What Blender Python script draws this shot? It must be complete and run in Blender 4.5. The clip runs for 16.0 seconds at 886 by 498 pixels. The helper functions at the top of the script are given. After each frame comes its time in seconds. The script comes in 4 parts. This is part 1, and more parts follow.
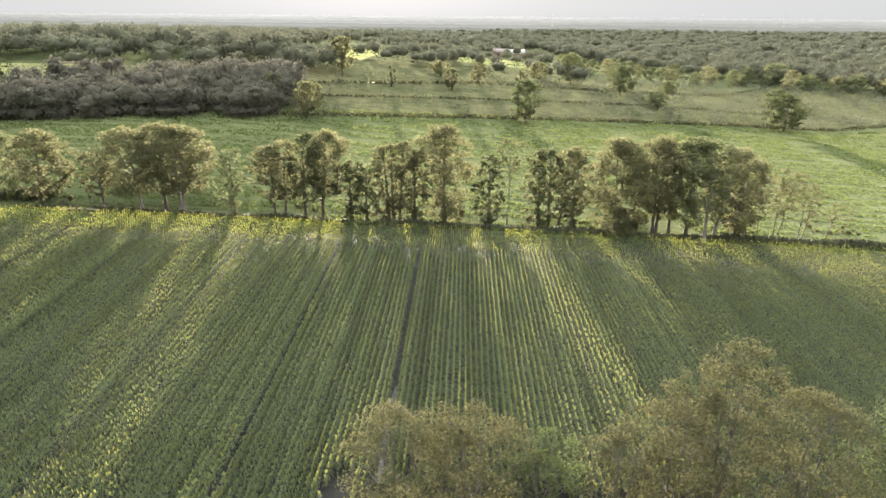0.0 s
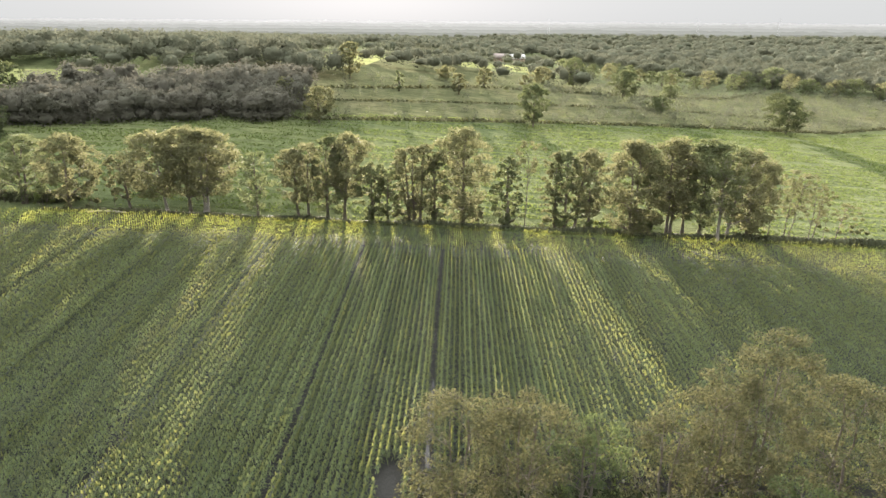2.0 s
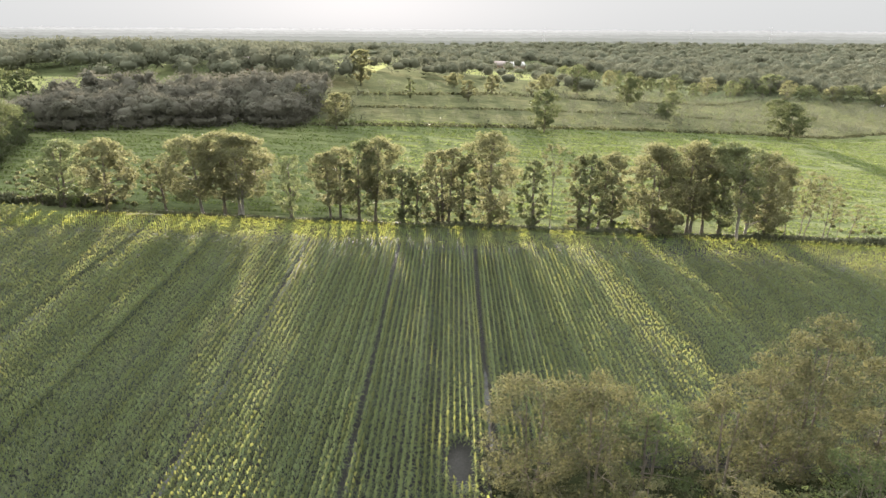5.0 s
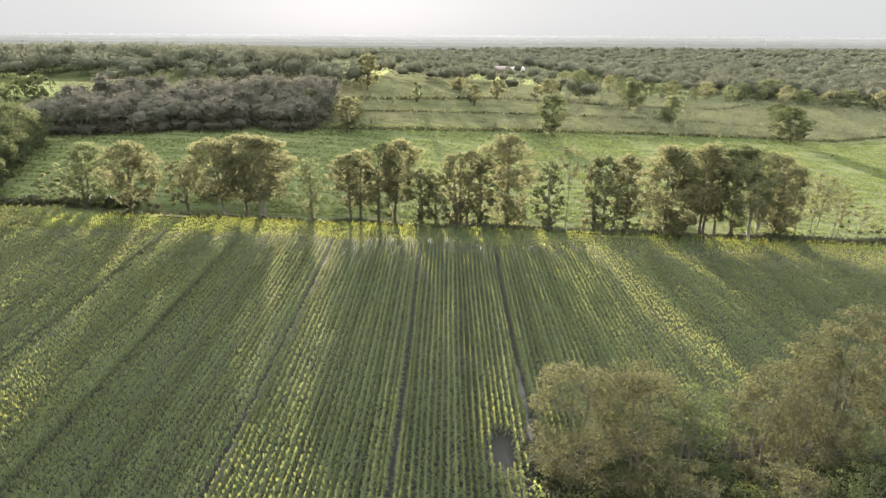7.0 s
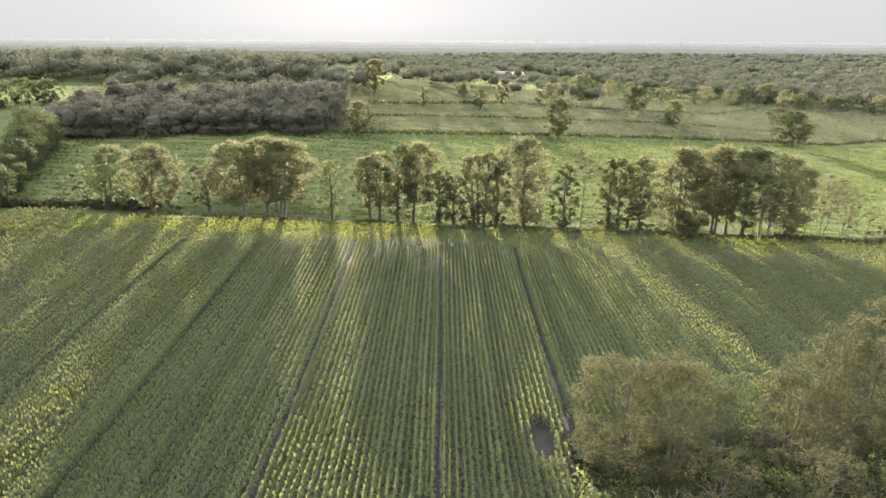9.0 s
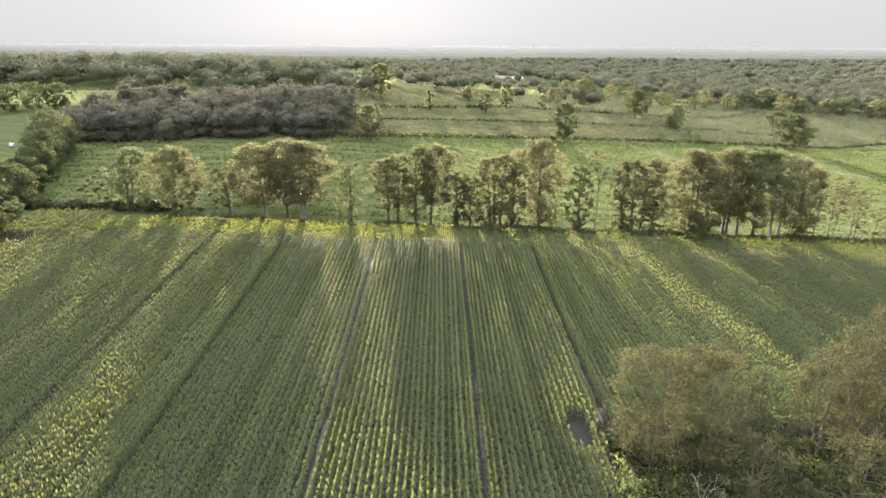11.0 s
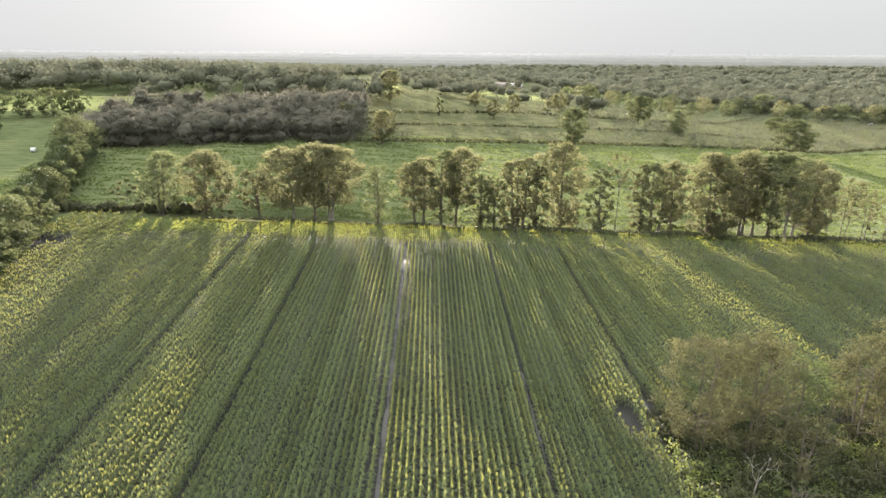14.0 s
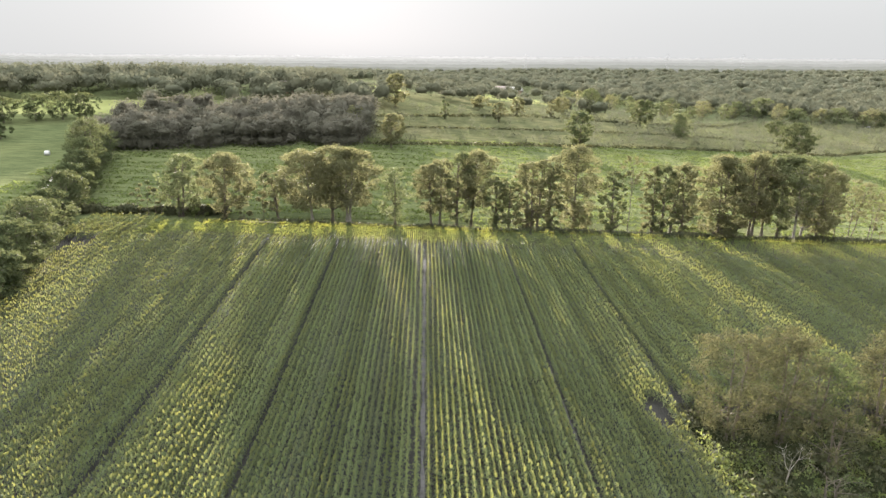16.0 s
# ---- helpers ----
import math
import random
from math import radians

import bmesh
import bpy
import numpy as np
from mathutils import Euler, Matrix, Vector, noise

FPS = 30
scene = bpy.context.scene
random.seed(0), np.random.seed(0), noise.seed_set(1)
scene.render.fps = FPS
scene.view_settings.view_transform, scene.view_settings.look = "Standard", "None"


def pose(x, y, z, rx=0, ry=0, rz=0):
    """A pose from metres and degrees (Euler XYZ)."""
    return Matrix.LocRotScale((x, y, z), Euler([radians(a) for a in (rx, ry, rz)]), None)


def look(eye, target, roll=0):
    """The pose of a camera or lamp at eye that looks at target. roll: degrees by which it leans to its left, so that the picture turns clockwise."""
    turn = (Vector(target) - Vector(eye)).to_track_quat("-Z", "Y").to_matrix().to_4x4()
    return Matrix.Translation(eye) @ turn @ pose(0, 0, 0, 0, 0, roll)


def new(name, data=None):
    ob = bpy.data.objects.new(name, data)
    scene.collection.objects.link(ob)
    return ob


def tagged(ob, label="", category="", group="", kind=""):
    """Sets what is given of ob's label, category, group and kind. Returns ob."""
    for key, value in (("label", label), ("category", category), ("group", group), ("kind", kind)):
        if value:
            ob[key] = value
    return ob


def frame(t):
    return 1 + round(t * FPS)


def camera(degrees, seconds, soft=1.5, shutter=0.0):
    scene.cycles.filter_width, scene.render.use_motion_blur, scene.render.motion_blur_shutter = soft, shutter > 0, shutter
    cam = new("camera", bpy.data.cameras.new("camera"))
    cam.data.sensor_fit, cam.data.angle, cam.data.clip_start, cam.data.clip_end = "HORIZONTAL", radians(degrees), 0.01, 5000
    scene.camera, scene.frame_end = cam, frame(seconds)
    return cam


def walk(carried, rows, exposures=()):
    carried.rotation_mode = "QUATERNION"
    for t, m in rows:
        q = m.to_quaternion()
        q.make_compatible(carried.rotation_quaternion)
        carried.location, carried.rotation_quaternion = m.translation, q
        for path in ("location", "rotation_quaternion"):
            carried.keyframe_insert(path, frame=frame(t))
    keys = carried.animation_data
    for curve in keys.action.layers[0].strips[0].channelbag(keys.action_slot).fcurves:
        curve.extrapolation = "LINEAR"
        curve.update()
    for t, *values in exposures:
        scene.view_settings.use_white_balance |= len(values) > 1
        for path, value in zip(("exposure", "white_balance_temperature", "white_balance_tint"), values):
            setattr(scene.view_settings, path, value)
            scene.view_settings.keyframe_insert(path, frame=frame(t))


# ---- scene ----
cam = camera(69.5, 16.0, soft=1.5)
PATH = [
    (0, (34.737, 12.253, 36.999), (32.991, 106.165, 2.684), 0.50),
    (1, (32.555, 10.936, 37.047), (31.097, 104.975, 3.067), 0.45),
    (2, (30.359, 9.644, 37.061), (29.201, 103.811, 3.429), 0.40),
    (3, (28.151, 8.376, 37.048), (27.303, 102.673, 3.770), 0.37),
    (4, (25.933, 7.134, 37.009), (25.405, 101.561, 4.094), 0.34),
    (5, (23.709, 5.919, 36.951), (23.508, 100.474, 4.403), 0.33),
    (6, (21.479, 4.731, 36.876), (21.614, 99.412, 4.697), 0.31),
    (7, (19.247, 3.570, 36.790), (19.723, 98.375, 4.980), 0.31),
    (8, (17.014, 2.438, 36.696), (17.837, 97.363, 5.253), 0.31),
    (9, (14.784, 1.335, 36.599), (15.957, 96.376, 5.519), 0.31),
    (10, (12.559, 0.263, 36.503), (14.084, 95.413, 5.778), 0.32),
    (11, (10.340, -0.779, 36.413), (12.219, 94.476, 6.034), 0.33),
    (12, (8.131, -1.790, 36.332), (10.363, 93.564, 6.287), 0.34),
    (13, (5.933, -2.768, 36.264), (8.518, 92.677, 6.540), 0.35),
    (14, (3.749, -3.714, 36.215), (6.684, 91.815, 6.796), 0.36),
    (15, (1.582, -4.626, 36.188), (4.862, 90.980, 7.054), 0.37),
    (16, (-0.567, -5.504, 36.188), (3.054, 90.170, 7.319), 0.38),
]
EXPOSURES = [(0.0, 2.46, 6450, 20), (16.0, 2.46, 6450, 20)]
walk(cam, [(t, look(eye, target, roll)) for t, eye, target, roll in PATH], EXPOSURES)

# ---- light ----
SUN_AZ, SUN_EL = -7.0, 10.7         # degrees from +y towards +x, and above the horizon
sun_dir = Vector((math.sin(radians(SUN_AZ)) * math.cos(radians(SUN_EL)),
                  math.cos(radians(SUN_AZ)) * math.cos(radians(SUN_EL)), math.sin(radians(SUN_EL))))
world = bpy.data.worlds.new("sky")
scene.world = world
world.use_nodes = True
sky = world.node_tree.nodes.new("ShaderNodeTexSky")
sky.sky_type = "NISHITA"
sky.sun_disc = False
sky.sun_elevation = radians(SUN_EL)
sky.sun_rotation = radians(SUN_AZ)
sky.air_density = 1.0
sky.dust_density = 2.0
sky.ozone_density = 1.0
wn, wl = world.node_tree.nodes, world.node_tree.links
backing = wn["Background"]
pale = wn.new("ShaderNodeHueSaturation")
pale.inputs["Saturation"].default_value = 0.25
wl.new(sky.outputs["Color"], pale.inputs["Color"])
wl.new(pale.outputs["Color"], backing.inputs["Color"])
backing.inputs["Strength"].default_value = 0.0006
# thin cloud veil over the whole sky, brighter overhead than at the horizon as under real cloud
veil = wn.new("ShaderNodeBackground")
veil.inputs["Color"].default_value = (0.93, 1.0, 0.94, 1)
way = wn.new("ShaderNodeTexCoord")
split = wn.new("ShaderNodeSeparateXYZ")
wl.new(way.outputs["Generated"], split.inputs["Vector"])
rise = wn.new("ShaderNodeMapRange")
rise.interpolation_type = "SMOOTHSTEP"
rise.inputs["From Min"].default_value, rise.inputs["From Max"].default_value = 0.0, 1.0
rise.inputs["To Min"].default_value, rise.inputs["To Max"].default_value = 0.132, 0.80
wl.new(split.outputs["Z"], rise.inputs["Value"])
wl.new(rise.outputs["Result"], veil.inputs["Strength"])
both = wn.new("ShaderNodeAddShader")
wl.new(backing.outputs["Background"], both.inputs[0])
wl.new(veil.outputs["Background"], both.inputs[1])
wl.new(both.outputs["Shader"], wn["World Output"].inputs["Surface"])
lamp = bpy.data.lights.new("sun", "SUN")
lamp.energy, lamp.angle, lamp.color = 5.0, radians(1.0), (1.0, 0.92, 0.81)
sun = new("sun", lamp)
sun.matrix_world = look(sun_dir * 300, (0, 0, 0))


# ---- materials ----
def node_material(name):
    m = bpy.data.materials.new(name)
    m.use_nodes = True
    return m, m.node_tree.nodes, m.node_tree.links, m.node_tree.nodes["Principled BSDF"]


def ramp(nodes, links, source, stops):
    r = nodes.new("ShaderNodeValToRGB")
    while len(r.color_ramp.elements) < len(stops):
        r.color_ramp.elements.new(0.5)
    for e, (p, c) in zip(r.color_ramp.elements, stops):
        e.position, e.color = p, (*c, 1)
    links.new(source, r.inputs["Fac"])
    return r.outputs["Color"]


def noise_of(nodes, links, scale, detail=3.0, coords=None, rough=0.55):
    n = nodes.new("ShaderNodeTexNoise")
    n.inputs["Scale"].default_value, n.inputs["Detail"].default_value = scale, detail
    n.inputs["Roughness"].default_value = rough
    if coords is not None:
        links.new(coords, n.inputs["Vector"])
    return n.outputs["Fac"]


def mixed(nodes, links, a, b, fac, blend="MIX"):
    m = nodes.new("ShaderNodeMix")
    m.data_type, m.blend_type = "RGBA", blend
    for value, at in ((a, 6), (b, 7)):
        if isinstance(value, tuple):
            m.inputs[at].default_value = (*value, 1)
        else:
            links.new(value, m.inputs[at])
    if isinstance(fac, float):
        m.inputs[0].default_value = fac
    else:
        links.new(fac, m.inputs[0])
    return m.outputs[2]


def leaf_material(name, dark, mid, bright, glow, through_leaf=0.45, patch=0.05, rough=0.5, gloss=0.35, sheen=0.0, by_object=0.0, other=None):
    """Foliage: tone by leaf and by patches of metres, light passing through the blade."""
    m, nodes, links, bsdf = node_material(name)
    geo = nodes.new("ShaderNodeNewGeometry")
    tone = ramp(nodes, links, geo.outputs["Random Per Island"], [(0.0, dark), (0.55, mid), (1.0, bright)])
    big = noise_of(nodes, links, patch, 3.0, geo.outputs["Position"])
    fac = nodes.new("ShaderNodeMapRange")
    fac.inputs["From Min"].default_value, fac.inputs["From Max"].default_value = 0.35, 0.7
    fac.inputs["To Min"].default_value, fac.inputs["To Max"].default_value = 0.0, 0.55
    links.new(big, fac.inputs["Value"])
    colour = mixed(nodes, links, tone, other or mid, fac.outputs["Result"])
    if by_object:
        info = nodes.new("ShaderNodeObjectInfo")
        own = ramp(nodes, links, info.outputs["Random"], [(0.0, (1 - by_object,) * 3), (1.0, (1 + by_object, 1 + 0.8 * by_object, 1 + 0.6 * by_object))])
        colour = mixed(nodes, links, colour, own, 1.0, "MULTIPLY")
    links.new(colour, bsdf.inputs["Base Color"])
    bsdf.inputs["Roughness"].default_value = rough
    bsdf.inputs["Specular IOR Level"].default_value = gloss
    if sheen:
        bsdf.inputs["Sheen Weight"].default_value = sheen
        bsdf.inputs["Sheen Roughness"].default_value = 0.5
        bsdf.inputs["Sheen Tint"].default_value = (0.92, 0.96, 0.82, 1)
    thin = nodes.new("ShaderNodeBsdfTranslucent")
    glowing = mixed(nodes, links, colour, glow, 0.6)
    links.new(glowing, thin.inputs["Color"])
    mix = nodes.new("ShaderNodeMixShader")
    mix.inputs["Fac"].default_value = through_leaf
    links.new(bsdf.outputs["BSDF"], mix.inputs[1])
    links.new(thin.outputs["BSDF"], mix.inputs[2])
    links.new(mix.outputs["Shader"], nodes["Material Output"].inputs["Surface"])
    return m


def surface_material(name, stops, scale, fine_stops=None, fine=3.0, rough=0.9, bump=0.3, bump_scale=6.0, gloss=0.3, sheen=0.0, stretch=None):
    m, nodes, links, bsdf = node_material(name)
    geo = nodes.new("ShaderNodeNewGeometry")
    colour = ramp(nodes, links, noise_of(nodes, links, scale, 4.0, geo.outputs["Position"]), stops)
    place = geo.outputs["Position"]
    if stretch:
        drawn = nodes.new("ShaderNodeMapping")
        drawn.inputs["Scale"].default_value = stretch
        links.new(place, drawn.inputs["Vector"])
        place = drawn.outputs["Vector"]
    if fine_stops:
        small = ramp(nodes, links, noise_of(nodes, links, fine, 4.0, place, 0.7), fine_stops)
        colour = mixed(nodes, links, colour, small, 1.0, "MULTIPLY")
    links.new(colour, bsdf.inputs["Base Color"])
    bsdf.inputs["Roughness"].default_value = rough
    bsdf.inputs["Specular IOR Level"].default_value = gloss
    if sheen:
        bsdf.inputs["Sheen Weight"].default_value = sheen
        bsdf.inputs["Sheen Roughness"].default_value = 0.6
        bsdf.inputs["Sheen Tint"].default_value = (0.96, 1.0, 0.58, 1)
    if bump:
        b = nodes.new("ShaderNodeBump")
        b.inputs["Strength"].default_value, b.inputs["Distance"].default_value = bump, 0.3
        links.new(noise_of(nodes, links, bump_scale, 4.0, place, 0.7), b.inputs["Height"])
        links.new(b.outputs["Normal"], bsdf.inputs["Normal"])
    return m


MAIZE = leaf_material("maize_leaf", (0.054, 0.080, 0.046), (0.077, 0.105, 0.060), (0.108, 0.138, 0.078), (0.34, 0.325, 0.055), 0.31, 0.06, 0.65, 0.04, 0.05, 0.3)
# lit copy of the maize leaf: yellower glow paints the headland as sunlit
LIT_HEADLAND = leaf_material("lit_headland_maize_leaf", (0.06, 0.104, 0.056), (0.08, 0.13, 0.07), (0.105, 0.158, 0.085), (0.47, 0.46, 0.05), 0.48, 0.06, 0.65, 0.06, 0.06, 0.3)
MAIZE_DRY = leaf_material("maize_leaf_drying", (0.058, 0.082, 0.052), (0.076, 0.10, 0.063), (0.100, 0.124, 0.078), (0.32, 0.295, 0.065), 0.30, 0.06, 0.65, 0.04, 0.05, 0.3)
GRASS = leaf_material("grass_blades", (0.055, 0.082, 0.028), (0.078, 0.11, 0.037), (0.11, 0.145, 0.05), (0.30, 0.35, 0.09), 0.34, 0.03, 0.7, 0.0, 0.08)
OAK = leaf_material("oak_leaf", (0.062, 0.069, 0.042), (0.080, 0.087, 0.052), (0.104, 0.107, 0.066), (0.345, 0.335, 0.14), 0.44, 0.2, 0.65, 0.03, 0.08, 0.2)
ALDER = leaf_material("alder_leaf", (0.05, 0.064, 0.038), (0.066, 0.082, 0.047), (0.09, 0.105, 0.06), (0.31, 0.34, 0.13), 0.42, 0.2, 0.65, 0.05, 0.1, 0.2)
HEDGEROW = leaf_material("hedgerow_leaf", (0.038, 0.054, 0.028), (0.053, 0.072, 0.038), (0.078, 0.096, 0.052), (0.23, 0.25, 0.09), 0.34, 0.25, 0.6, 0.03, 0.05, 0.2)
WILLOW = leaf_material("willow_leaf", (0.026, 0.031, 0.018), (0.050, 0.058, 0.032), (0.092, 0.096, 0.054), (0.225, 0.208, 0.08), 0.32, 0.3, 0.7, 0.02, 0.05, 0.15)
SALLOW = leaf_material("sallow_leaf", (0.028, 0.040, 0.02), (0.05, 0.07, 0.036), (0.088, 0.11, 0.056), (0.22, 0.27, 0.075), 0.34, 0.3, 0.7, 0.02, 0.05, 0.15)
FRESH = leaf_material("bush_leaf", (0.046, 0.07, 0.026), (0.072, 0.102, 0.037), (0.112, 0.146, 0.055), (0.33, 0.35, 0.08), 0.4, 0.3, 0.65, 0.08, 0.15)
# distant woods: pale, close tones put some of the haze into the leaf colour
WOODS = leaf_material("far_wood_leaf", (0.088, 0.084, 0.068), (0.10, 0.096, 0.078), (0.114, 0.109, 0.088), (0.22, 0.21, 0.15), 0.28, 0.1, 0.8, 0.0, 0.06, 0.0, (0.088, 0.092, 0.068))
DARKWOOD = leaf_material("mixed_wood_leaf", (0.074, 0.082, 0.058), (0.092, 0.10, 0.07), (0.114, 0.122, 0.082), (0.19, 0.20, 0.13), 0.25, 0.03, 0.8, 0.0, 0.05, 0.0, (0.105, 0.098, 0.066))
HEDGE = leaf_material("hedge_leaf", (0.036, 0.040, 0.024), (0.056, 0.062, 0.034), (0.09, 0.092, 0.05), (0.16, 0.15, 0.05), 0.2, 0.2, 0.7, 0.05, 0.05)
BARK = surface_material("bark", [(0.3, (0.10, 0.085, 0.065)), (0.7, (0.20, 0.175, 0.14))], 1.5, [(0.3, (0.5, 0.5, 0.5)), (0.7, (1.0, 1.0, 1.0))], 9.0, 0.9, 0.6, 14.0)
PALE_BARK = surface_material("pale_bark", [(0.3, (0.18, 0.165, 0.14)), (0.7, (0.30, 0.28, 0.245))], 1.2, [(0.3, (0.55, 0.55, 0.55)), (0.6, (1.0, 1.0, 1.0))], 6.0, 0.9, 0.5, 10.0)
DEAD = surface_material("dead_wood", [(0.3, (0.19, 0.175, 0.15)), (0.7, (0.30, 0.28, 0.245))], 2.0, None, 9.0, 0.85, 0.5, 14.0)
SOIL = surface_material("field_soil", [(0.3, (0.028, 0.027, 0.024)), (0.7, (0.048, 0.047, 0.043))], 0.15, [(0.3, (0.55, 0.55, 0.55)), (0.7, (1.0, 1.0, 1.0))], 5.0, 0.85, 0.6, 7.0)
FLOOR = surface_material("copse_floor", [(0.3, (0.026, 0.032, 0.016)), (0.7, (0.05, 0.058, 0.028))], 0.4, [(0.3, (0.5, 0.5, 0.5)), (0.7, (1.0, 1.0, 1.0))], 3.0, 0.95, 0.8, 4.0, 0.0)
MUD = surface_material("wet_mud", [(0.4, (0.075, 0.073, 0.074)), (0.6, (0.13, 0.128, 0.130))], 0.4, [(0.3, (0.6, 0.6, 0.6)), (0.7, (1.0, 1.0, 1.0))], 3.0, 0.66, 0.2, 5.0, 0.2)
PASTURE = surface_material("pasture", [(0.3, (0.054, 0.072, 0.032)), (0.5, (0.073, 0.090, 0.040)), (0.72, (0.097, 0.110, 0.048))], 0.035,
                           [(0.36, (0.42, 0.47, 0.40)), (0.58, (1.0, 1.0, 1.0))], 0.8, 0.9, 1.0, 1.1, 0.0, 0.09, (0.22, 1.2, 1.0))
MEADOW = surface_material("rough_meadow", [(0.3, (0.06, 0.068, 0.036)), (0.5, (0.082, 0.088, 0.046)), (0.7, (0.112, 0.108, 0.06))], 0.05,
                          [(0.36, (0.45, 0.47, 0.43)), (0.62, (1.0, 1.0, 1.0))], 0.5, 0.92, 1.0, 0.8, 0.0, 0.035, (0.35, 1.2, 1.0))
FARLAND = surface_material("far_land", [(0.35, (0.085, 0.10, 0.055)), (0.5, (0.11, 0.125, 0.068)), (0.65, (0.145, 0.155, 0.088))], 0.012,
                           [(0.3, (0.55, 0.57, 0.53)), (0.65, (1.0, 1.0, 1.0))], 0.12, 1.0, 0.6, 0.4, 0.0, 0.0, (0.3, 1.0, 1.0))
STUBBLE_AND_LIT_GRASS = surface_material("stubble_and_lit_grass", [(0.35, (0.16, 0.18, 0.07)), (0.65, (0.24, 0.25, 0.11))], 0.05, None, 1.0, 1.0, 0.3, 1.0, 0.0, 0.0)


def backdrop_material(name, colour, strength):
    """Horizon land, kilometres off; emission paints its haze glow, stronger below the low sun."""
    m, nodes, links, bsdf = node_material(name)
    bsdf.inputs["Base Color"].default_value = (*colour, 1)
    bsdf.inputs["Roughness"].default_value = 1.0
    bsdf.inputs["Specular IOR Level"].default_value = 0.0
    geo = nodes.new("ShaderNodeNewGeometry")
    level = nodes.new("ShaderNodeVectorMath")
    level.operation = "MULTIPLY"
    level.inputs[1].default_value = (1, 1, 0)
    links.new(geo.outputs["Position"], level.inputs[0])
    flat = nodes.new("ShaderNodeVectorMath")
    flat.operation = "NORMALIZE"
    links.new(level.outputs["Vector"], flat.inputs[0])
    towards = nodes.new("ShaderNodeVectorMath")
    towards.operation = "DOT_PRODUCT"
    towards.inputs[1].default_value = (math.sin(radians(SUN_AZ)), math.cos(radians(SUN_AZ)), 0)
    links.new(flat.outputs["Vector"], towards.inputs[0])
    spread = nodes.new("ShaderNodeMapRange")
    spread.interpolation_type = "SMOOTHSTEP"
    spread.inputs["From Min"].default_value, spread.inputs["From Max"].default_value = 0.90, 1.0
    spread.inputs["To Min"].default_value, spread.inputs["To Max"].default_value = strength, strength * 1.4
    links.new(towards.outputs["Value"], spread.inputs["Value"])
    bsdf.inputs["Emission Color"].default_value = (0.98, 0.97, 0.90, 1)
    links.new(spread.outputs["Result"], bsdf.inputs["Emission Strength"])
    return m


# haze put into base colour and emission, paler and brighter from ridge to ridge
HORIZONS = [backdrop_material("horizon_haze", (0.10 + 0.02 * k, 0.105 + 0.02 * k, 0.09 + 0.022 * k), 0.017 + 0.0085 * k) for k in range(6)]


# ---- building helpers ----


def ground_z(x, y):
    """Height of the gently rolling land."""
    x, y = np.asarray(x, float), np.asarray(y, float)
    u = np.clip(x, -110, 190) / 100
    u = np.where(u < -0.4, -0.4 + (u + 0.4) * 0.3, u)
    v = np.maximum(np.minimum(y, 288) / 100, 0.2)
    return (-0.67 - 1.36 * u - 0.9 * v - 3.49 * u * v + 2.26 * v * v) * np.clip((1300 - y) / 990, 0, 1)


def gz(x, y):
    return float(ground_z(x, y))


def mesh_of(name, verts, quads, tris=None):
    """A mesh from arrays of corners and faces."""
    me = bpy.data.meshes.new(name)
    verts = np.ascontiguousarray(verts, np.float32)
    faces = [np.asarray(f, np.int32) for f in (quads, tris) if f is not None and len(f)]
    loops = np.concatenate([f.ravel() for f in faces])
    sizes = np.concatenate([np.full(len(f), f.shape[1], np.int32) for f in faces])
    me.vertices.add(len(verts))
    me.vertices.foreach_set("co", verts.ravel())
    me.loops.add(len(loops))
    me.loops.foreach_set("vertex_index", loops)
    me.polygons.add(len(sizes))
    me.polygons.foreach_set("loop_start", np.concatenate([[0], np.cumsum(sizes)[:-1]]).astype(np.int32))
    me.update(calc_edges=True)
    me.validate()
    return me


def piece(name, me, material, parent=None, label=""):
    ob = new(name, me)
    if material is not None:
        me.materials.append(material)
    if parent is not None:
        ob.parent = parent
    if label:
        ob["label"] = label
    return ob


def thing(name, label, category, at=(0, 0, 0), group="", kind="", turn=0.0):
    ob = new(name)
    ob.empty_display_size = 0.3
    ob.matrix_world = pose(*at, 0, 0, turn)
    return tagged(ob, label, category, group, kind)


def unit_vectors(r, n):
    v = r.normal(size=(n, 3))
    return v / np.linalg.norm(v, axis=1, keepdims=True)


def leaf_quads(r, centres, size, flat=0.0, out=None):
    """A leaf clump, one bent quad, at each centre; out: the ways that the clumps face."""
    n = len(centres)
    normal = unit_vectors(r, n)
    normal[:, 2] += flat
    if out is not None:
        normal += 0.9 * out
    normal /= np.linalg.norm(normal, axis=1, keepdims=True)
    along = np.cross(normal, unit_vectors(r, n))
    along /= np.linalg.norm(along, axis=1, keepdims=True) + 1e-9
    across = np.cross(normal, along)
    s = (size * r.uniform(0.55, 1.35, n))[:, None]
    a, b = along * s, across * s * r.uniform(0.45, 0.8, n)[:, None]
    lift = normal * s * r.uniform(-0.25, 0.25, n)[:, None]
    v = np.stack([centres - a, centres + b + lift, centres + a, centres - b + lift], 1)
    return v.reshape(-1, 3), np.arange(4 * n).reshape(-1, 4)


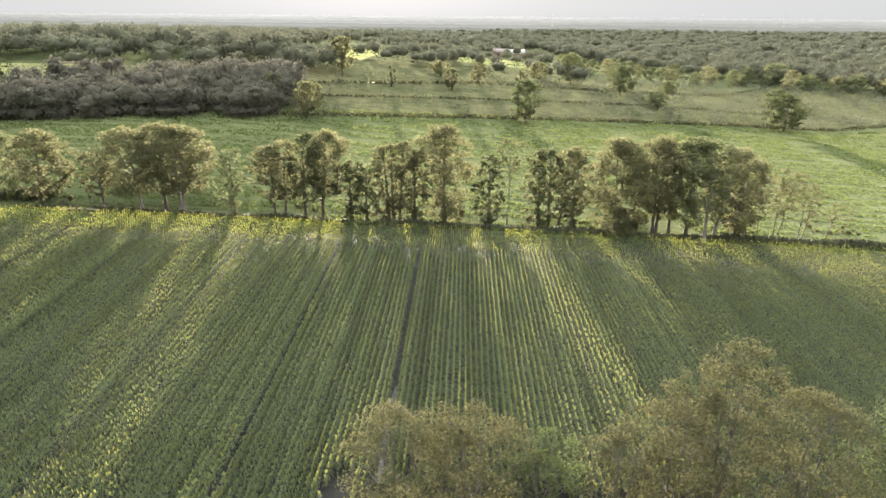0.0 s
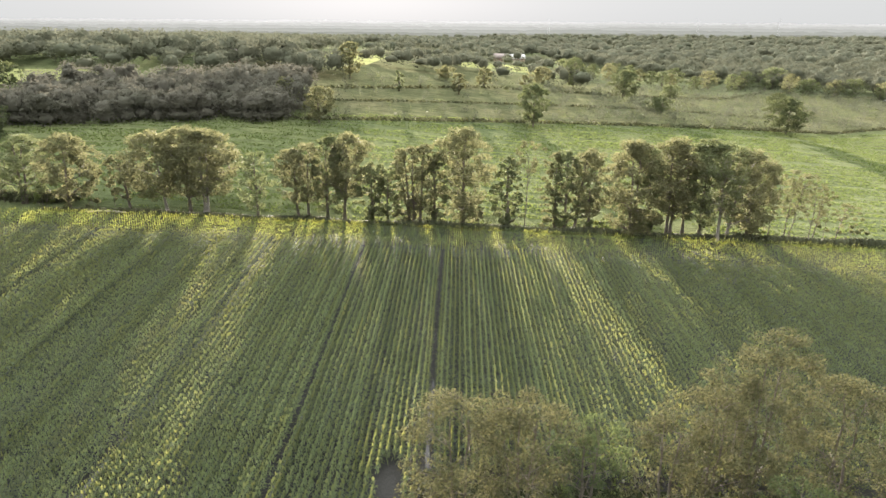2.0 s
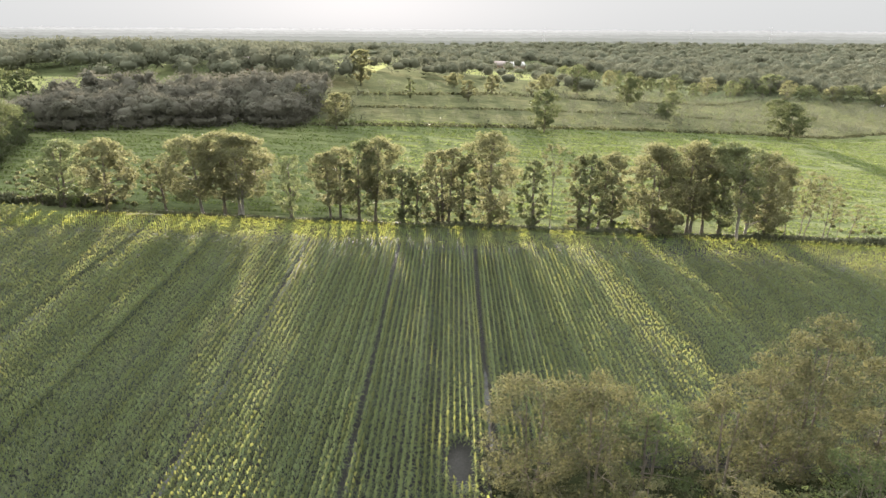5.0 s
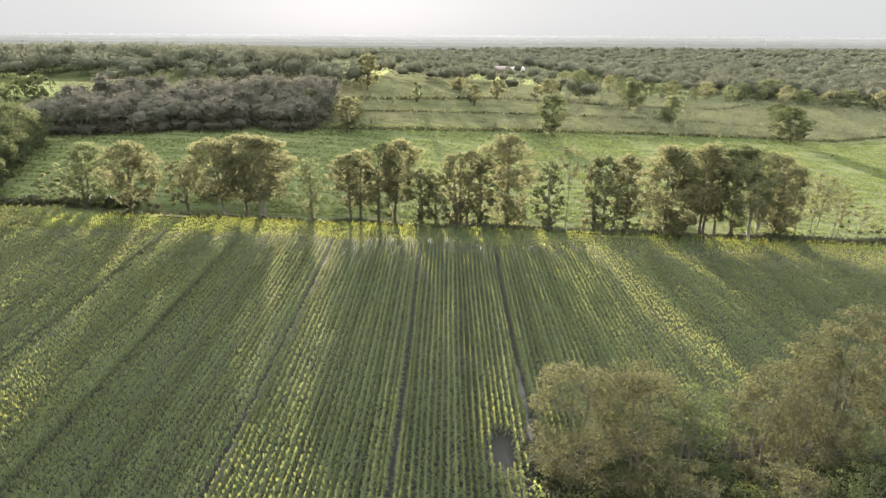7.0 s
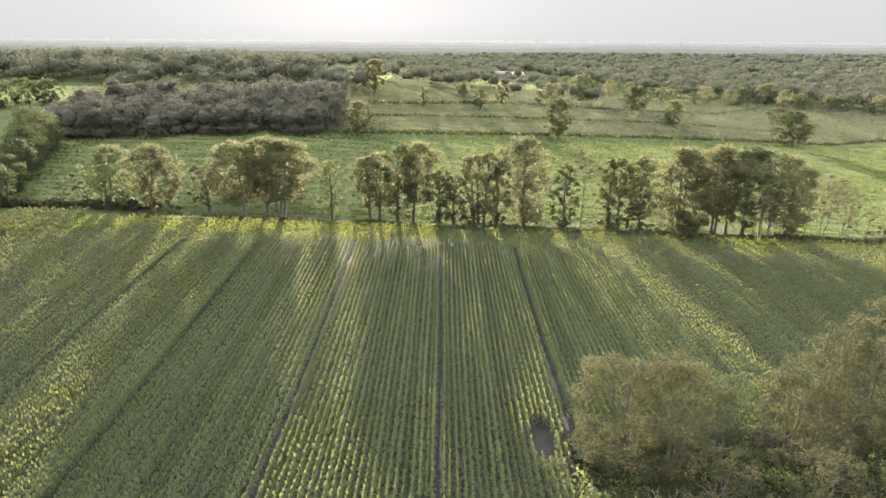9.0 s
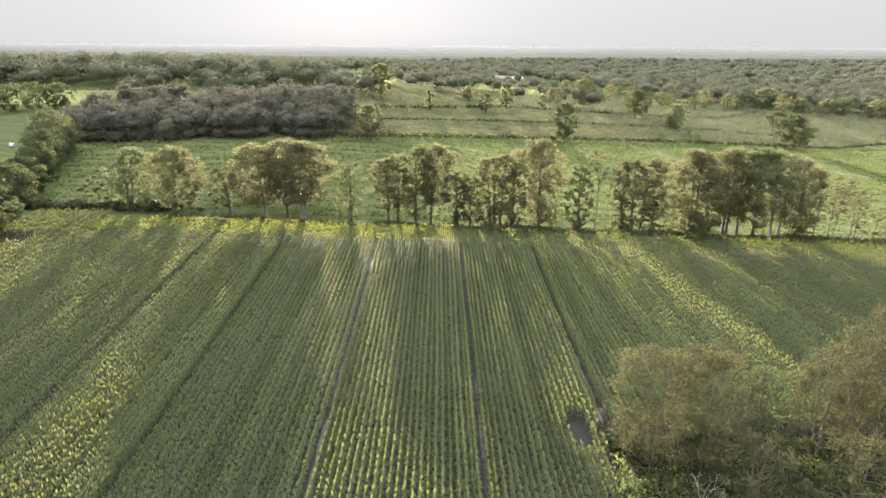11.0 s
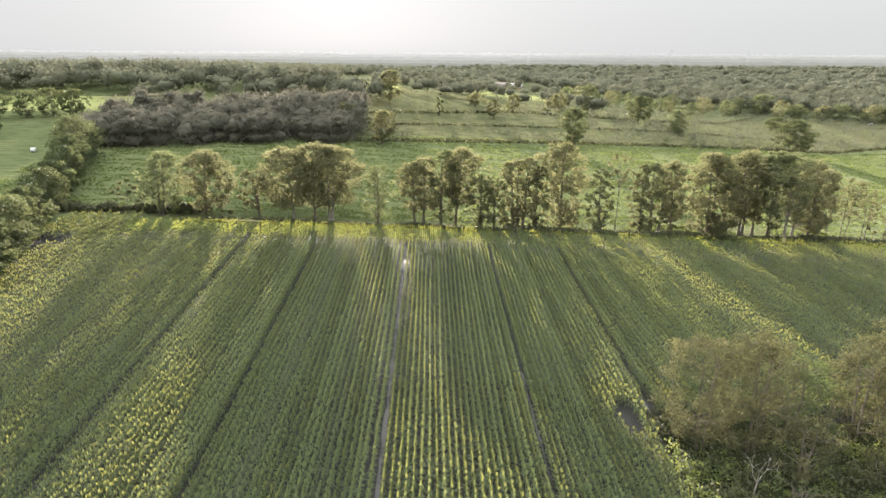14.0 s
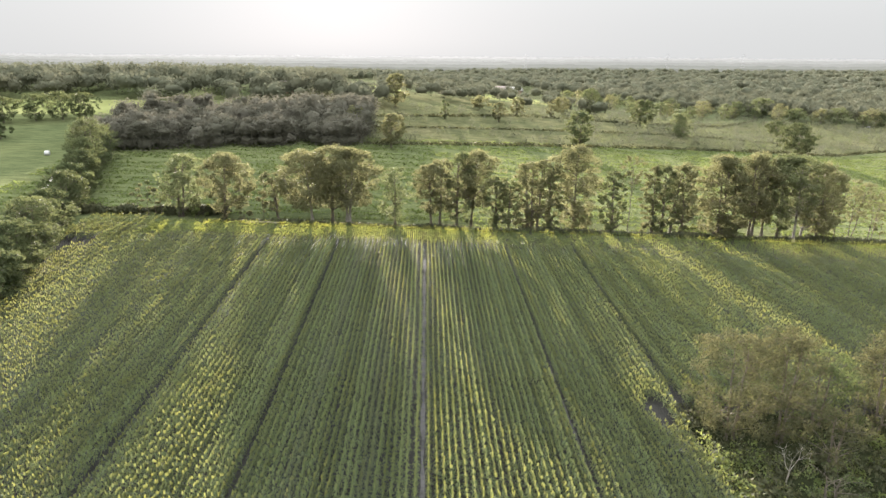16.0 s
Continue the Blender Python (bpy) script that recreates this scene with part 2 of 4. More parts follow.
def cloud(r, blobs, count, shell=0.45):
    """Places for leaf clumps in a set of lobes (x, y, z, rx, ry, rz)."""
    blobs = np.asarray(blobs, float)
    weight = (blobs[:, 3] * blobs[:, 4] + blobs[:, 3] * blobs[:, 5]) + 1e-6
    pick = r.choice(len(blobs), count, p=weight / weight.sum())
    b = blobs[pick]
    d = unit_vectors(r, count)
    away = d.copy()
    d *= ((1 - shell) + shell * r.uniform(0, 1, count) ** 0.6)[:, None] * r.uniform(0.82, 1.12, count)[:, None]
    return b[:, :3] + d * b[:, 3:], away


def cores(blobs, share=0.7):
    """Closed inner masses of the lobes, so that no light shows through a thick wood."""
    rings = [(0.7, -0.75), (1.0, -0.15), (0.93, 0.38), (0.74, 0.7), (0.42, 0.92), (0.04, 1.0)]
    n = 9
    turns = np.arange(n) * 2 * np.pi / n
    shape = np.concatenate([[[c * math.cos(t), c * math.sin(t), z] for t in turns] for c, z in rings])
    face = [(i * n + k, i * n + (k + 1) % n, (i + 1) * n + (k + 1) % n, (i + 1) * n + k) for i in range(5) for k in range(n)]
    b = np.asarray(blobs, float)
    uneven = np.random.default_rng(5).uniform(0.74, 1.16, (len(b), len(shape), 1))
    v = b[:, None, :3] + shape[None] * uneven * b[:, None, 3:] * share
    q = np.array(face)[None] + (np.arange(len(b)) * len(shape))[:, None, None]
    return v.reshape(-1, 3), q.reshape(-1, 4)


def tubes(lines, sides=6):
    """Tapered tubes; each line is a list of (x, y, z, radius)."""
    verts, quads, base = [], [], 0
    turns = np.linspace(0, 2 * np.pi, sides, endpoint=False)
    for line in lines:
        p = np.asarray(line, float)
        way = np.gradient(p[:, :3], axis=0)
        way /= np.linalg.norm(way, axis=1, keepdims=True) + 1e-9
        ref = np.where(np.abs(way[:, 2:3]) > 0.9, [[1.0, 0, 0]], [[0, 0, 1.0]])
        s = np.cross(way, ref)
        s /= np.linalg.norm(s, axis=1, keepdims=True) + 1e-9
        u = np.cross(s, way)
        ring = p[:, None, :3] + p[:, None, 3:] * (np.cos(turns)[None, :, None] * s[:, None] + np.sin(turns)[None, :, None] * u[:, None])
        verts.append(ring.reshape(-1, 3))
        for i in range(len(p) - 1):
            for k in range(sides):
                j = (k + 1) % sides
                quads.append((base + i * sides + k, base + i * sides + j, base + (i + 1) * sides + j, base + (i + 1) * sides + k))
        base += len(p) * sides
    return np.concatenate(verts), np.array(quads)


def crown_lobes(r, h, w, off, start, lean, lobes):
    """Twig clusters filling an uneven dome from start * h to h, off to one side; closer together towards the outside."""
    tall = (1 - start) * h
    slim = w < 0.5 * tall
    n = int(lobes * min(max(w * tall / 34, 0.5), 4.5))
    turn, depth = r.uniform(0, 2 * math.pi, 4), r.uniform(0.04, 0.15, 4)
    out = []
    for i in range(n):
        f = ((i + r.uniform(0, 1)) / n) ** 0.85
        if slim:
            wide = 0.66 + 0.34 * math.sin(min(f / 0.4, 1) * math.pi / 2) if f < 0.5 else math.sqrt(max(1 - ((f - 0.5) / 0.53) ** 2, 0.02))
        else:
            wide = 0.5 + 0.5 * math.sin(min(f / 0.42, 1) * math.pi / 2) if f < 0.42 else math.sqrt(max(1 - ((f - 0.42) / 0.6) ** 2, 0.02))
        a = r.uniform(0, 2 * math.pi)
        wide *= 1 + sum(d * math.sin((k + 2) * a + t + 3 * f) for k, (d, t) in enumerate(zip(depth, turn)))
        rho = wide * math.sqrt(r.uniform(0.06, 1.0)) * w / 2
        s = r.uniform(0.6, 1.35) * min(max(0.085 * w, 0.42), 0.95)
        out.append((lean * f * tall + rho * math.cos(a), rho * math.sin(a), start * h + f * tall, s * r.uniform(0.9, 1.3), s, s * r.uniform(0.55, 0.85)))
    b = np.array(out)
    # fit the clusters to the wanted width and height
    for axis, lo, hi in ((0, -w / 2, w / 2), (1, -w / 2, w / 2), (2, start * h, h)):
        a, c = np.quantile(b[:, axis] - 0.7 * b[:, axis + 3], 0.025), np.quantile(b[:, axis] + 0.7 * b[:, axis + 3], 0.975)
        k = (hi - lo) / (c - a)
        b[:, axis] = lo + (b[:, axis] - a) * k
    b[:, 0] += off
    return [tuple(row) for row in b]


def tree(name, label, at, h, w, off=0.0, start=0.3, leaf=OAK, seed=1, count=1500, size=0.36, lean=0.0, stems=1, ivy=0.0,
         bark=BARK, trunk_r=0.22, group="", lobes=13, category="tree", face_out=0.8):
    """A tree: tapered trunk with limbs, and a crown of leaf clumps in uneven lobes."""
    r = np.random.default_rng(seed)
    x, y = at
    root = thing(name, label, category, (x, y, gz(x, y)), group)
    blobs = crown_lobes(r, h, w, off, start, lean, lobes)
    lines = []
    for k in range(stems):
        bx = (k - (stems - 1) / 2) * 0.7 + r.uniform(-0.1, 0.1)
        tx = off * 0.8 + bx * 2.2 + lean * h * 0.3
        zs = np.linspace(-0.3, h * 0.86, 7)
        f = np.clip(zs / h, 0, 1)
        wob = r.uniform(-0.12, 0.12, (7, 2)) * (f > 0.05)[:, None]
        line = np.c_[bx + (tx - bx) * f ** 1.2 + wob[:, 0], wob[:, 1], zs, trunk_r * (1.0 - 0.82 * f)]
        line[0, 3] *= 1.4
        lines.append(line)
    limbs = [blobs[i] for i in r.permutation(len(blobs))[:10 + 3 * stems]]
    for i, b in enumerate(limbs):
        line = lines[i % stems]
        z0 = max(min(b[2] - h * r.uniform(0.12, 0.25), h * 0.75), start * h * 0.75)
        k = np.interp(z0, line[:, 2], np.arange(7))
        p0 = np.array([np.interp(k, np.arange(7), line[:, j]) for j in range(4)])
        tip = np.array(b[:3])
        pts = []
        for s in np.linspace(0, 1, 5):
            q = p0[:3] * (1 - s) + tip * s
            q[2] += 0.25 * math.sin(s * math.pi) * (tip[2] - p0[2]) * 0.3
            pts.append((*q, max(p0[3] * 0.55 * (1 - s) ** 0.8, 0.025)))
        lines.append(np.array(pts))
    # twigs from the limbs to the clusters
    joints = np.concatenate([l[1:] for l in lines[stems:]])
    for b in blobs:
        away = joints[:, :3] - np.array(b[:3]) + [0, 0, 0.5]
        p0, tip = joints[np.argmin((away ** 2).sum(1))], np.array(b[:3])
        mid = (p0[:3] + tip) / 2 + [0, 0, 0.12 * np.linalg.norm(tip - p0[:3])]
        thick = max(min(p0[3] * 0.6, 0.06), 0.02)
        lines.append(np.array([(*p0[:3], thick), (*mid, thick * 0.7), (*tip, 0.012)]))
    if h < 8:
        v, q = tubes(lines, 5)
        piece("trunk", mesh_of("trunk", v, q), bark, root)
    else:
        v, q = tubes(lines[:stems], 7)
        piece("trunk", mesh_of("trunk", v, q), bark, root)
        v, q = tubes(lines[stems:], 4)
        piece("branching", mesh_of("branching", v, q), bark, root)
    if ivy:
        for k in range(stems):
            line = lines[k]
            for f in np.linspace(0.06, start + 0.15, 6):
                z = f * h
                cx = np.interp(z, line[:, 2], line[:, 0])
                blobs.append((cx + r.uniform(-0.2, 0.2), r.uniform(-0.2, 0.2), z, ivy * r.uniform(0.5, 1.1), ivy * r.uniform(0.5, 1.1), h * 0.06))
    centres, away = cloud(r, blobs, count)
    v, q = leaf_quads(r, centres, size, 0.15, away * face_out)
    piece("crown", mesh_of("crown", v, q), leaf, root)
    return root


def foliage(name, label, category, blobs, count, size, leaf, seed, kind="stuff", flat=0.1, core=0.0, step=1):
    """One mass of leaf clumps: hedges, bushes and woods that nobody could count."""
    r = np.random.default_rng(seed)
    centres, away = cloud(r, blobs, count, 0.25 if core else 0.45)
    v, q = leaf_quads(r, centres, size, flat, away)
    if core:
        v2, q2 = cores(blobs[::step], core)
        v, q = np.concatenate([v, v2]), np.concatenate([q, q2 + len(v)])
    me = mesh_of(name, v, q)
    me.polygons.foreach_set("use_smooth", np.ones(len(me.polygons), bool))
    return tagged(piece(name, me, leaf), label, category, "", kind)


# ---- the land ----
def steps(stops):
    out = [stops[0][0]]
    for (a, s), (b, _) in zip(stops, stops[1:]):
        n = max(1, round((b - a) / s))
        out += list(np.linspace(a, b, n + 1)[1:])
    return np.array(out)


gx = steps([(-4700, 500), (-1200, 150), (-400, 30), (-130, 4), (-60, 2), (122, 4), (260, 15), (340, 30), (500, 150), (1500, 500), (4700, 1)])
gy = steps([(-700, 100), (-100, 20), (0, 2), (122, 3), (300, 12), (600, 50), (1400, 200), (3000, 400), (4900, 1)])
mx, my = np.meshgrid(gx, gy, indexing="ij")
land = np.stack([mx, my, ground_z(mx, my)], -1).reshape(-1, 3)
ids = np.arange(len(land)).reshape(len(gx), len(gy))
land_quads = np.stack([ids[:-1, :-1], ids[1:, :-1], ids[1:, 1:], ids[:-1, 1:]], -1).reshape(-1, 4)
ground_mesh = mesh_of("ground", land, land_quads)
for m in (PASTURE, SOIL, FARLAND, MEADOW, FLOOR, STUBBLE_AND_LIT_GRASS):
    ground_mesh.materials.append(m)
centre = land[land_quads].mean(1)
zone = np.where((centre[:, 0] > np.where(centre[:, 1] > 104, -68, -62)) & (centre[:, 0] < 122) & (centre[:, 1] > -100) & (centre[:, 1] < 123 + 0.055 * centre[:, 0]), 1,
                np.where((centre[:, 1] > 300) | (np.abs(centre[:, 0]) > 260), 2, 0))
strips = (zone != 1) & (centre[:, 0] > np.where(centre[:, 1] > 252, -70, -18)) & (centre[:, 0] < 330) & (centre[:, 1] > 212 + 0.36 * centre[:, 0]) & (centre[:, 1] < 420)
zone[strips] = 3
zone[(centre[:, 0] > 28) & (centre[:, 0] < 122) & (centre[:, 1] < 56) & (centre[:, 1] > -40)] = 4
# sunlit grass beyond the hedgerow, its light painted in with the brighter field colour
zone[(centre[:, 0] > -152) & (centre[:, 0] < -108) & (centre[:, 1] > 234) & (centre[:, 1] < 262)] = 5
zone[(centre[:, 0] > -44) & (centre[:, 0] < -12) & (centre[:, 1] > 330) & (centre[:, 1] < 470)] = 5
zone[(centre[:, 0] > 30) & (centre[:, 0] < 90) & (centre[:, 1] > 430) & (centre[:, 1] < 520)] = 5
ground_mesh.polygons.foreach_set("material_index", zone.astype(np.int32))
ground_mesh.polygons.foreach_set("use_smooth", np.ones(len(zone), bool))
tagged(new("ground", ground_mesh), "bare field soil, green pasture, pale stubble, painted sunlit grass and far farmland", "ground", "", "structure")

# ---- maize ----
TRAMS = (-56.0, -43.0, -29.4, -16.1, 0.0, 15.6, 28.7)


def plant_templates(r, count, h):
    """Maize plants of seven arching leaves and a short tassel, as quads."""
    out = []
    for _ in range(count):
        v = []
        for k in range(7):
            z0 = h * (0.24 + 0.10 * k) * r.uniform(0.92, 1.08)
            a = np.pi / 2 + (k % 2) * np.pi + r.normal(0, 1.15)
            d = np.array([np.cos(a), np.sin(a), 0])
            s = np.array([-np.sin(a), np.cos(a), 0]) * 0.056
            length = r.uniform(0.42, 0.68) * (1.0 - 0.06 * k)
            p0, p1 = np.array([0, 0, z0]), d * length * 0.5 + [0, 0, z0 + length * r.uniform(0.35, 0.55)]
            p2 = d * length + [0, 0, z0 + length * r.uniform(-0.1, 0.3)]
            v += [p0 - s * 0.6, p0 + s * 0.6, p1 + s, p1 - s, p1 - s, p1 + s, p2 + s * 0.2, p2 - s * 0.2]
        t = r.uniform(0.06, 0.1)
        v += [np.array(p) for p in ((-t, 0, h * 0.86), (t, 0, h * 0.86), (t * 0.6, 0.03, h * 1.06), (-t * 0.6, 0.03, h * 1.06))]
        out.append(np.array(v))
    return np.array(out)


PLANTS = plant_templates(np.random.default_rng(3), 10, 1.65)
FAR_PLANTS = PLANTS[:, :56].reshape(10, 7, 8, 3)[:, :, [0, 1, 6, 7]]
FAR_PLANTS[:, :, 2] += (FAR_PLANTS[:, :, 2] - FAR_PLANTS[:, :, 3]) * 1.2
FAR_PLANTS[:, :, 1] += (FAR_PLANTS[:, :, 1] - FAR_PLANTS[:, :, 0]) * 0.6
FAR_PLANTS[:, :, 2:, 2] += 0.1
FAR_PLANTS = np.concatenate([FAR_PLANTS.reshape(10, 28, 3), PLANTS[:, 56:60]], 1)


def maize_row(xs, ys, r, scale=1.0, plants=PLANTS, turned=0.0):
    """The leaves of the plants of one row."""
    n = len(xs)
    t = plants[r.integers(0, len(plants), n)]
    a, s = turned + r.normal(0, 0.3, n) + np.pi * r.integers(0, 2, n), r.uniform(0.8, 1.12, n) * scale
    c, d = (np.cos(a) * s)[:, None], (np.sin(a) * s)[:, None]
    v = np.stack([t[..., 0] * c - t[..., 1] * d, t[..., 0] * d + t[..., 1] * c, t[..., 2] * s[:, None]], -1)
    v += np.stack([xs, ys, ground_z(xs, ys)], -1)[:, None]
    v = v.reshape(-1, 3)
    return v, np.arange(len(v)).reshape(-1, 4)


def in_field(x, y):
    """Whether maize stands there: the copse and the bare, wet corner are left free."""
    bare = (np.hypot((x - 25.3) / 1.25, (y - 54.9) / 3.4) < 1) | (np.hypot((x - 28.2) / 0.9, (y - 57.5) / 1.2) < 1)
    bare |= (np.abs(x - 28.6) < 0.45) & (y > 58) & (y < 80) & (np.sin(y * 1.7) + np.sin(y * 0.63 + 2) > -0.5)
    return ~((x > 27.0 + 0.02 * (y - 40)) & (y < 56.5)) & ~bare & ((x > -58.5) | ((x > -61.8) & (y < 104)))


maize_field = thing("maize_field", "green maize field in long straight rows on dark soil", "maize field")
ROW = 0.66
for k in range(-5, int(178 / ROW)):
    x = -58.2 + ROW * k
    if abs(x + 29.4) < 0.42 or abs(x) < 0.3:
        continue
    r = np.random.default_rng(1010 + k)
    if abs(x) < 0.8:
        x = 0.5 if x > 0 else -0.6
    for t in TRAMS:
        if t not in (0.0, -29.4) and abs(x - t) < ROW:
            x += -0.2 if t > x else 0.2
    wide = 0.27 if -38 < x < 45 else 0.34
    ys = np.arange(34.0, 111.5 + 0.02 * x, wide) + r.uniform(-0.08, 0.08, 1)
    xs = x + 0.012 * (ys - 75) + 0.05 * np.sin(ys * 0.13 + k) + r.normal(0, 0.03, len(ys))
    keep = in_field(xs, ys) & (r.uniform(size=len(ys)) > 0.04)
    if keep.sum() < 8:
        continue
    dry = noise.noise(Vector((x * 0.3, 3.1, 0.0))) > 0.45
    tall = 0.98 + r.uniform(-0.07, 0.07)
    limit = 62 if -42 < x < 58 else 46
    near, far = keep & (ys < limit), keep & (ys >= limit)
    v, _ = maize_row(xs[near], ys[near], r, tall)
    v2, _ = maize_row(xs[far], ys[far], r, tall, FAR_PLANTS)
    v = np.concatenate([v, v2])
    q = np.arange(len(v)).reshape(-1, 4)
    piece("maize_row", mesh_of("maize_row", v, q), MAIZE_DRY if dry else MAIZE, maize_field, "drying brownish maize plants" if dry else "")
near_rows = []
for k in range(129):
    r = np.random.default_rng(3000 + k)
    ys = np.arange(-24.0, 33.8, 0.5)
    ys = ys + r.uniform(-0.2, 0.2, len(ys))
    xs = -58.2 + ROW * k + 0.012 * (ys - 75) + r.normal(0, 0.04, len(ys))
    near_rows.append(maize_row(xs, ys, r, 1.0, FAR_PLANTS)[0])
v = np.concatenate(near_rows)
tagged(piece("maize", mesh_of("maize", v, np.arange(len(v)).reshape(-1, 4)), MAIZE, maize_field), kind="stuff")
for k in range(10):
    r = np.random.default_rng(2000 + k)
    xs = np.arange(-53.0, 118.0, 0.4)
    ys = 112.8 + 0.02 * xs + k / 9 * (8.2 + 0.035 * xs) + 0.06 * np.sin(xs * 0.2) + r.normal(0, 0.04, len(xs))
    keep = r.uniform(size=len(xs)) > 0.05
    v, q = maize_row(xs[keep], ys[keep], r, 0.85, PLANTS, 0.4)
    piece("headland_row", mesh_of("headland_row", v, q), LIT_HEADLAND, maize_field)

# ---- trees along the far edge of the field ----
# x, y, height, crown width, offset, crown start, leaf, stems, ivy, leaf clumps
WEST_OAKS = [
    (-49.7, 124.6, 12.7, 8.6, 1.0, 0.16, ALDER, 2, 0.8, 1300),
    (-40.2, 122.7, 13.6, 10.2, 1.2, 0.24, OAK, 1, 0.75, 1800),
    (-29.8, 124.6, 10.0, 4.8, -1.4, 0.28, OAK, 1, 0.0, 380),
    (-22.7, 124.0, 14.7, 11.8, -1.8, 0.30, OAK, 1, 0.3, 2100),
    (-18.6, 124.9, 15.8, 11.0, 0.1, 0.28, OAK, 1, 0.45, 2000),
    (-15.4, 124.3, 15.6, 10.6, 1.1, 0.32, OAK, 2, 0.2, 1800),
    (-5.7, 124.0, 12.3, 6.6, 0.2, 0.22, ALDER, 1, 0.4, 520),
    (1.9, 124.2, 13.4, 6.5, -0.6, 0.36, OAK, 1, 0.1, 620),
]
CENTRE_TREES = [
    (3.7, 124.6, 14.5, 8.5, 0.6, 0.34, OAK, 1, 0.2, 1000),
    (7.3, 124.9, 15.8, 6.3, 0.4, 0.20, ALDER, 1, 0.5, 1000),
    (10.3, 125.5, 16.4, 10.0, 1.5, 0.36, OAK, 1, 0.6, 1500),
    (15.6, 125.6, 11.3, 6.2, 0.1, 0.20, ALDER, 1, 0.7, 950),
    (18.4, 126.1, 10.4, 5.6, 0.3, 0.20, ALDER, 1, 0.5, 650),
    (23.0, 126.3, 14.5, 6.6, -0.9, 0.20, OAK, 2, 0.6, 900),
    (24.5, 126.2, 15.2, 7.0, 0.9, 0.24, OAK, 1, 0.5, 900),
    (27.3, 126.8, 13.8, 4.8, 0.0, 0.10, ALDER, 1, 0.7, 800),
]
MIDDLE_TREES = [
    (32.7, 127.4, 18.2, 10.4, -0.1, 0.17, OAK, 1, 0.9, 2300),
    (41.4, 128.0, 13.5, 5.9, -0.5, 0.04, ALDER, 1, 0.8, 1200),
    (44.6, 127.3, 17.1, 5.3, 0.1, 0.70, OAK, 1, 0.0, 420),
    (50.7, 129.2, 14.7, 4.6, -0.8, 0.10, OAK, 1, 0.5, 750),
    (52.4, 128.1, 15.5, 6.5, -0.3, 0.14, ALDER, 1, 0.7, 1050),
    (54.2, 128.4, 15.7, 7.5, 2.1, 0.28, OAK, 1, 0.5, 1150),
    (57.3, 128.9, 10.4, 4.2, -0.9, 0.05, ALDER, 1, 0.6, 600),
    (65.4, 128.0, 18.2, 10.8, -0.5, 0.12, OAK, 2, 0.7, 2600),
]
EAST_TREES = [
    (72.7, 128.7, 19.0, 10.0, -0.5, 0.36, OAK, 2, 0.4, 1500),
    (78.7, 128.7, 19.1, 7.6, -0.3, 0.22, ALDER, 1, 0.7, 1400),
    (81.9, 127.4, 19.1, 9.8, -1.1, 0.32, ALDER, 1, 0.0, 1700),
    (84.1, 128.6, 17.6, 10.6, 2.8, 0.24, OAK, 1, 0.0, 1900),
    (69.2, 129.3, 16.4, 6.9, -1.2, 0.08, ALDER, 1, 0.8, 1200),
    (75.8, 129.6, 17.9, 7.3, -1.1, 0.30, OAK, 1, 0.2, 1100),
    (88.6, 130.0, 15.7, 8.0, 0.5, 0.20, OAK, 1, 0.3, 1000),
]
YOUNG_TREES = [
    (93.0, 130.7, 12.9, 5.4, 1.8, 0.45, OAK, 1, 0.0, 420),
    (95.9, 130.0, 14.4, 5.4, 0.9, 0.45, OAK, 1, 0.0, 420),
    (97.1, 130.3, 13.8, 6.0, 1.8, 0.45, OAK, 1, 0.0, 420),
    (101.5, 130.9, 11.5, 3.6, 0.2, 0.45, OAK, 1, 0.0, 260),
    (102.6, 131.4, 10.9, 3.0, 0.9, 0.45, OAK, 1, 0.0, 220),
    (108.3, 133.5, 7.6, 4.9, 1.8, 0.45, OAK, 1, 0.0, 260),
]
for i, (x, y, h, w, off, start, leaf, stems, ivy, count) in enumerate(WEST_OAKS + CENTRE_TREES + MIDDLE_TREES + EAST_TREES + YOUNG_TREES):
    slim = w < 6.1 and start > 0.4
    words = ("slender young tree with a thin see-through crown" if slim else "dark leafy alder with foliage down to its foot"
             if leaf is ALDER else "tall roadside oak with an olive-brown autumn crown")
    tree("field_tree", words, (x, y), h, w * 1.04, off, max(start - 0.06, 0.03), leaf, 50 + i, int(count * (4.2 if slim else 7.5)), 0.175 if not slim else 0.14, 0.0, stems, ivy,
         PALE_BARK if x in (-22.7, -15.4, 81.9, 84.1) else BARK, 0.12 if slim else 0.17 + 0.008 * h, "trees along the field edge", 30 if slim else 46)

# ---- bank and ditch under the trees ----
blobs = []
for x in np.arange(-44, 125, 0.8):
    y = 123.4 + 0.055 * (x + 3) + 0.3 * math.sin(x * 0.35)
    blobs.append((x, y, gz(x, y) + 0.35, 0.9, 0.8, (0.5 if x < 20 else 0.8) + 0.4 * max(0, math.sin(x * 0.23 + 1)) + (0.6 if x > 85 else 0)))
foliage("ditch_bank_growth", "dark low grass and bramble along the ditch", "undergrowth", blobs, 10000, 0.22, HEDGE, 11, core=0.85)
blobs = []
for x in np.arange(-72, -40, 1.2):
    y = 126 + 0.4 * math.sin(x)
    blobs.append((x, y, gz(x, y) + 0.9, 1.1, 1.0, 1.0 + 0.5 * math.sin(x * 0.8)))
foliage("bramble_hedge", "dense dark bramble hedge at the field corner", "hedge", blobs, 3000, 0.26, HEDGE, 12, core=0.8)

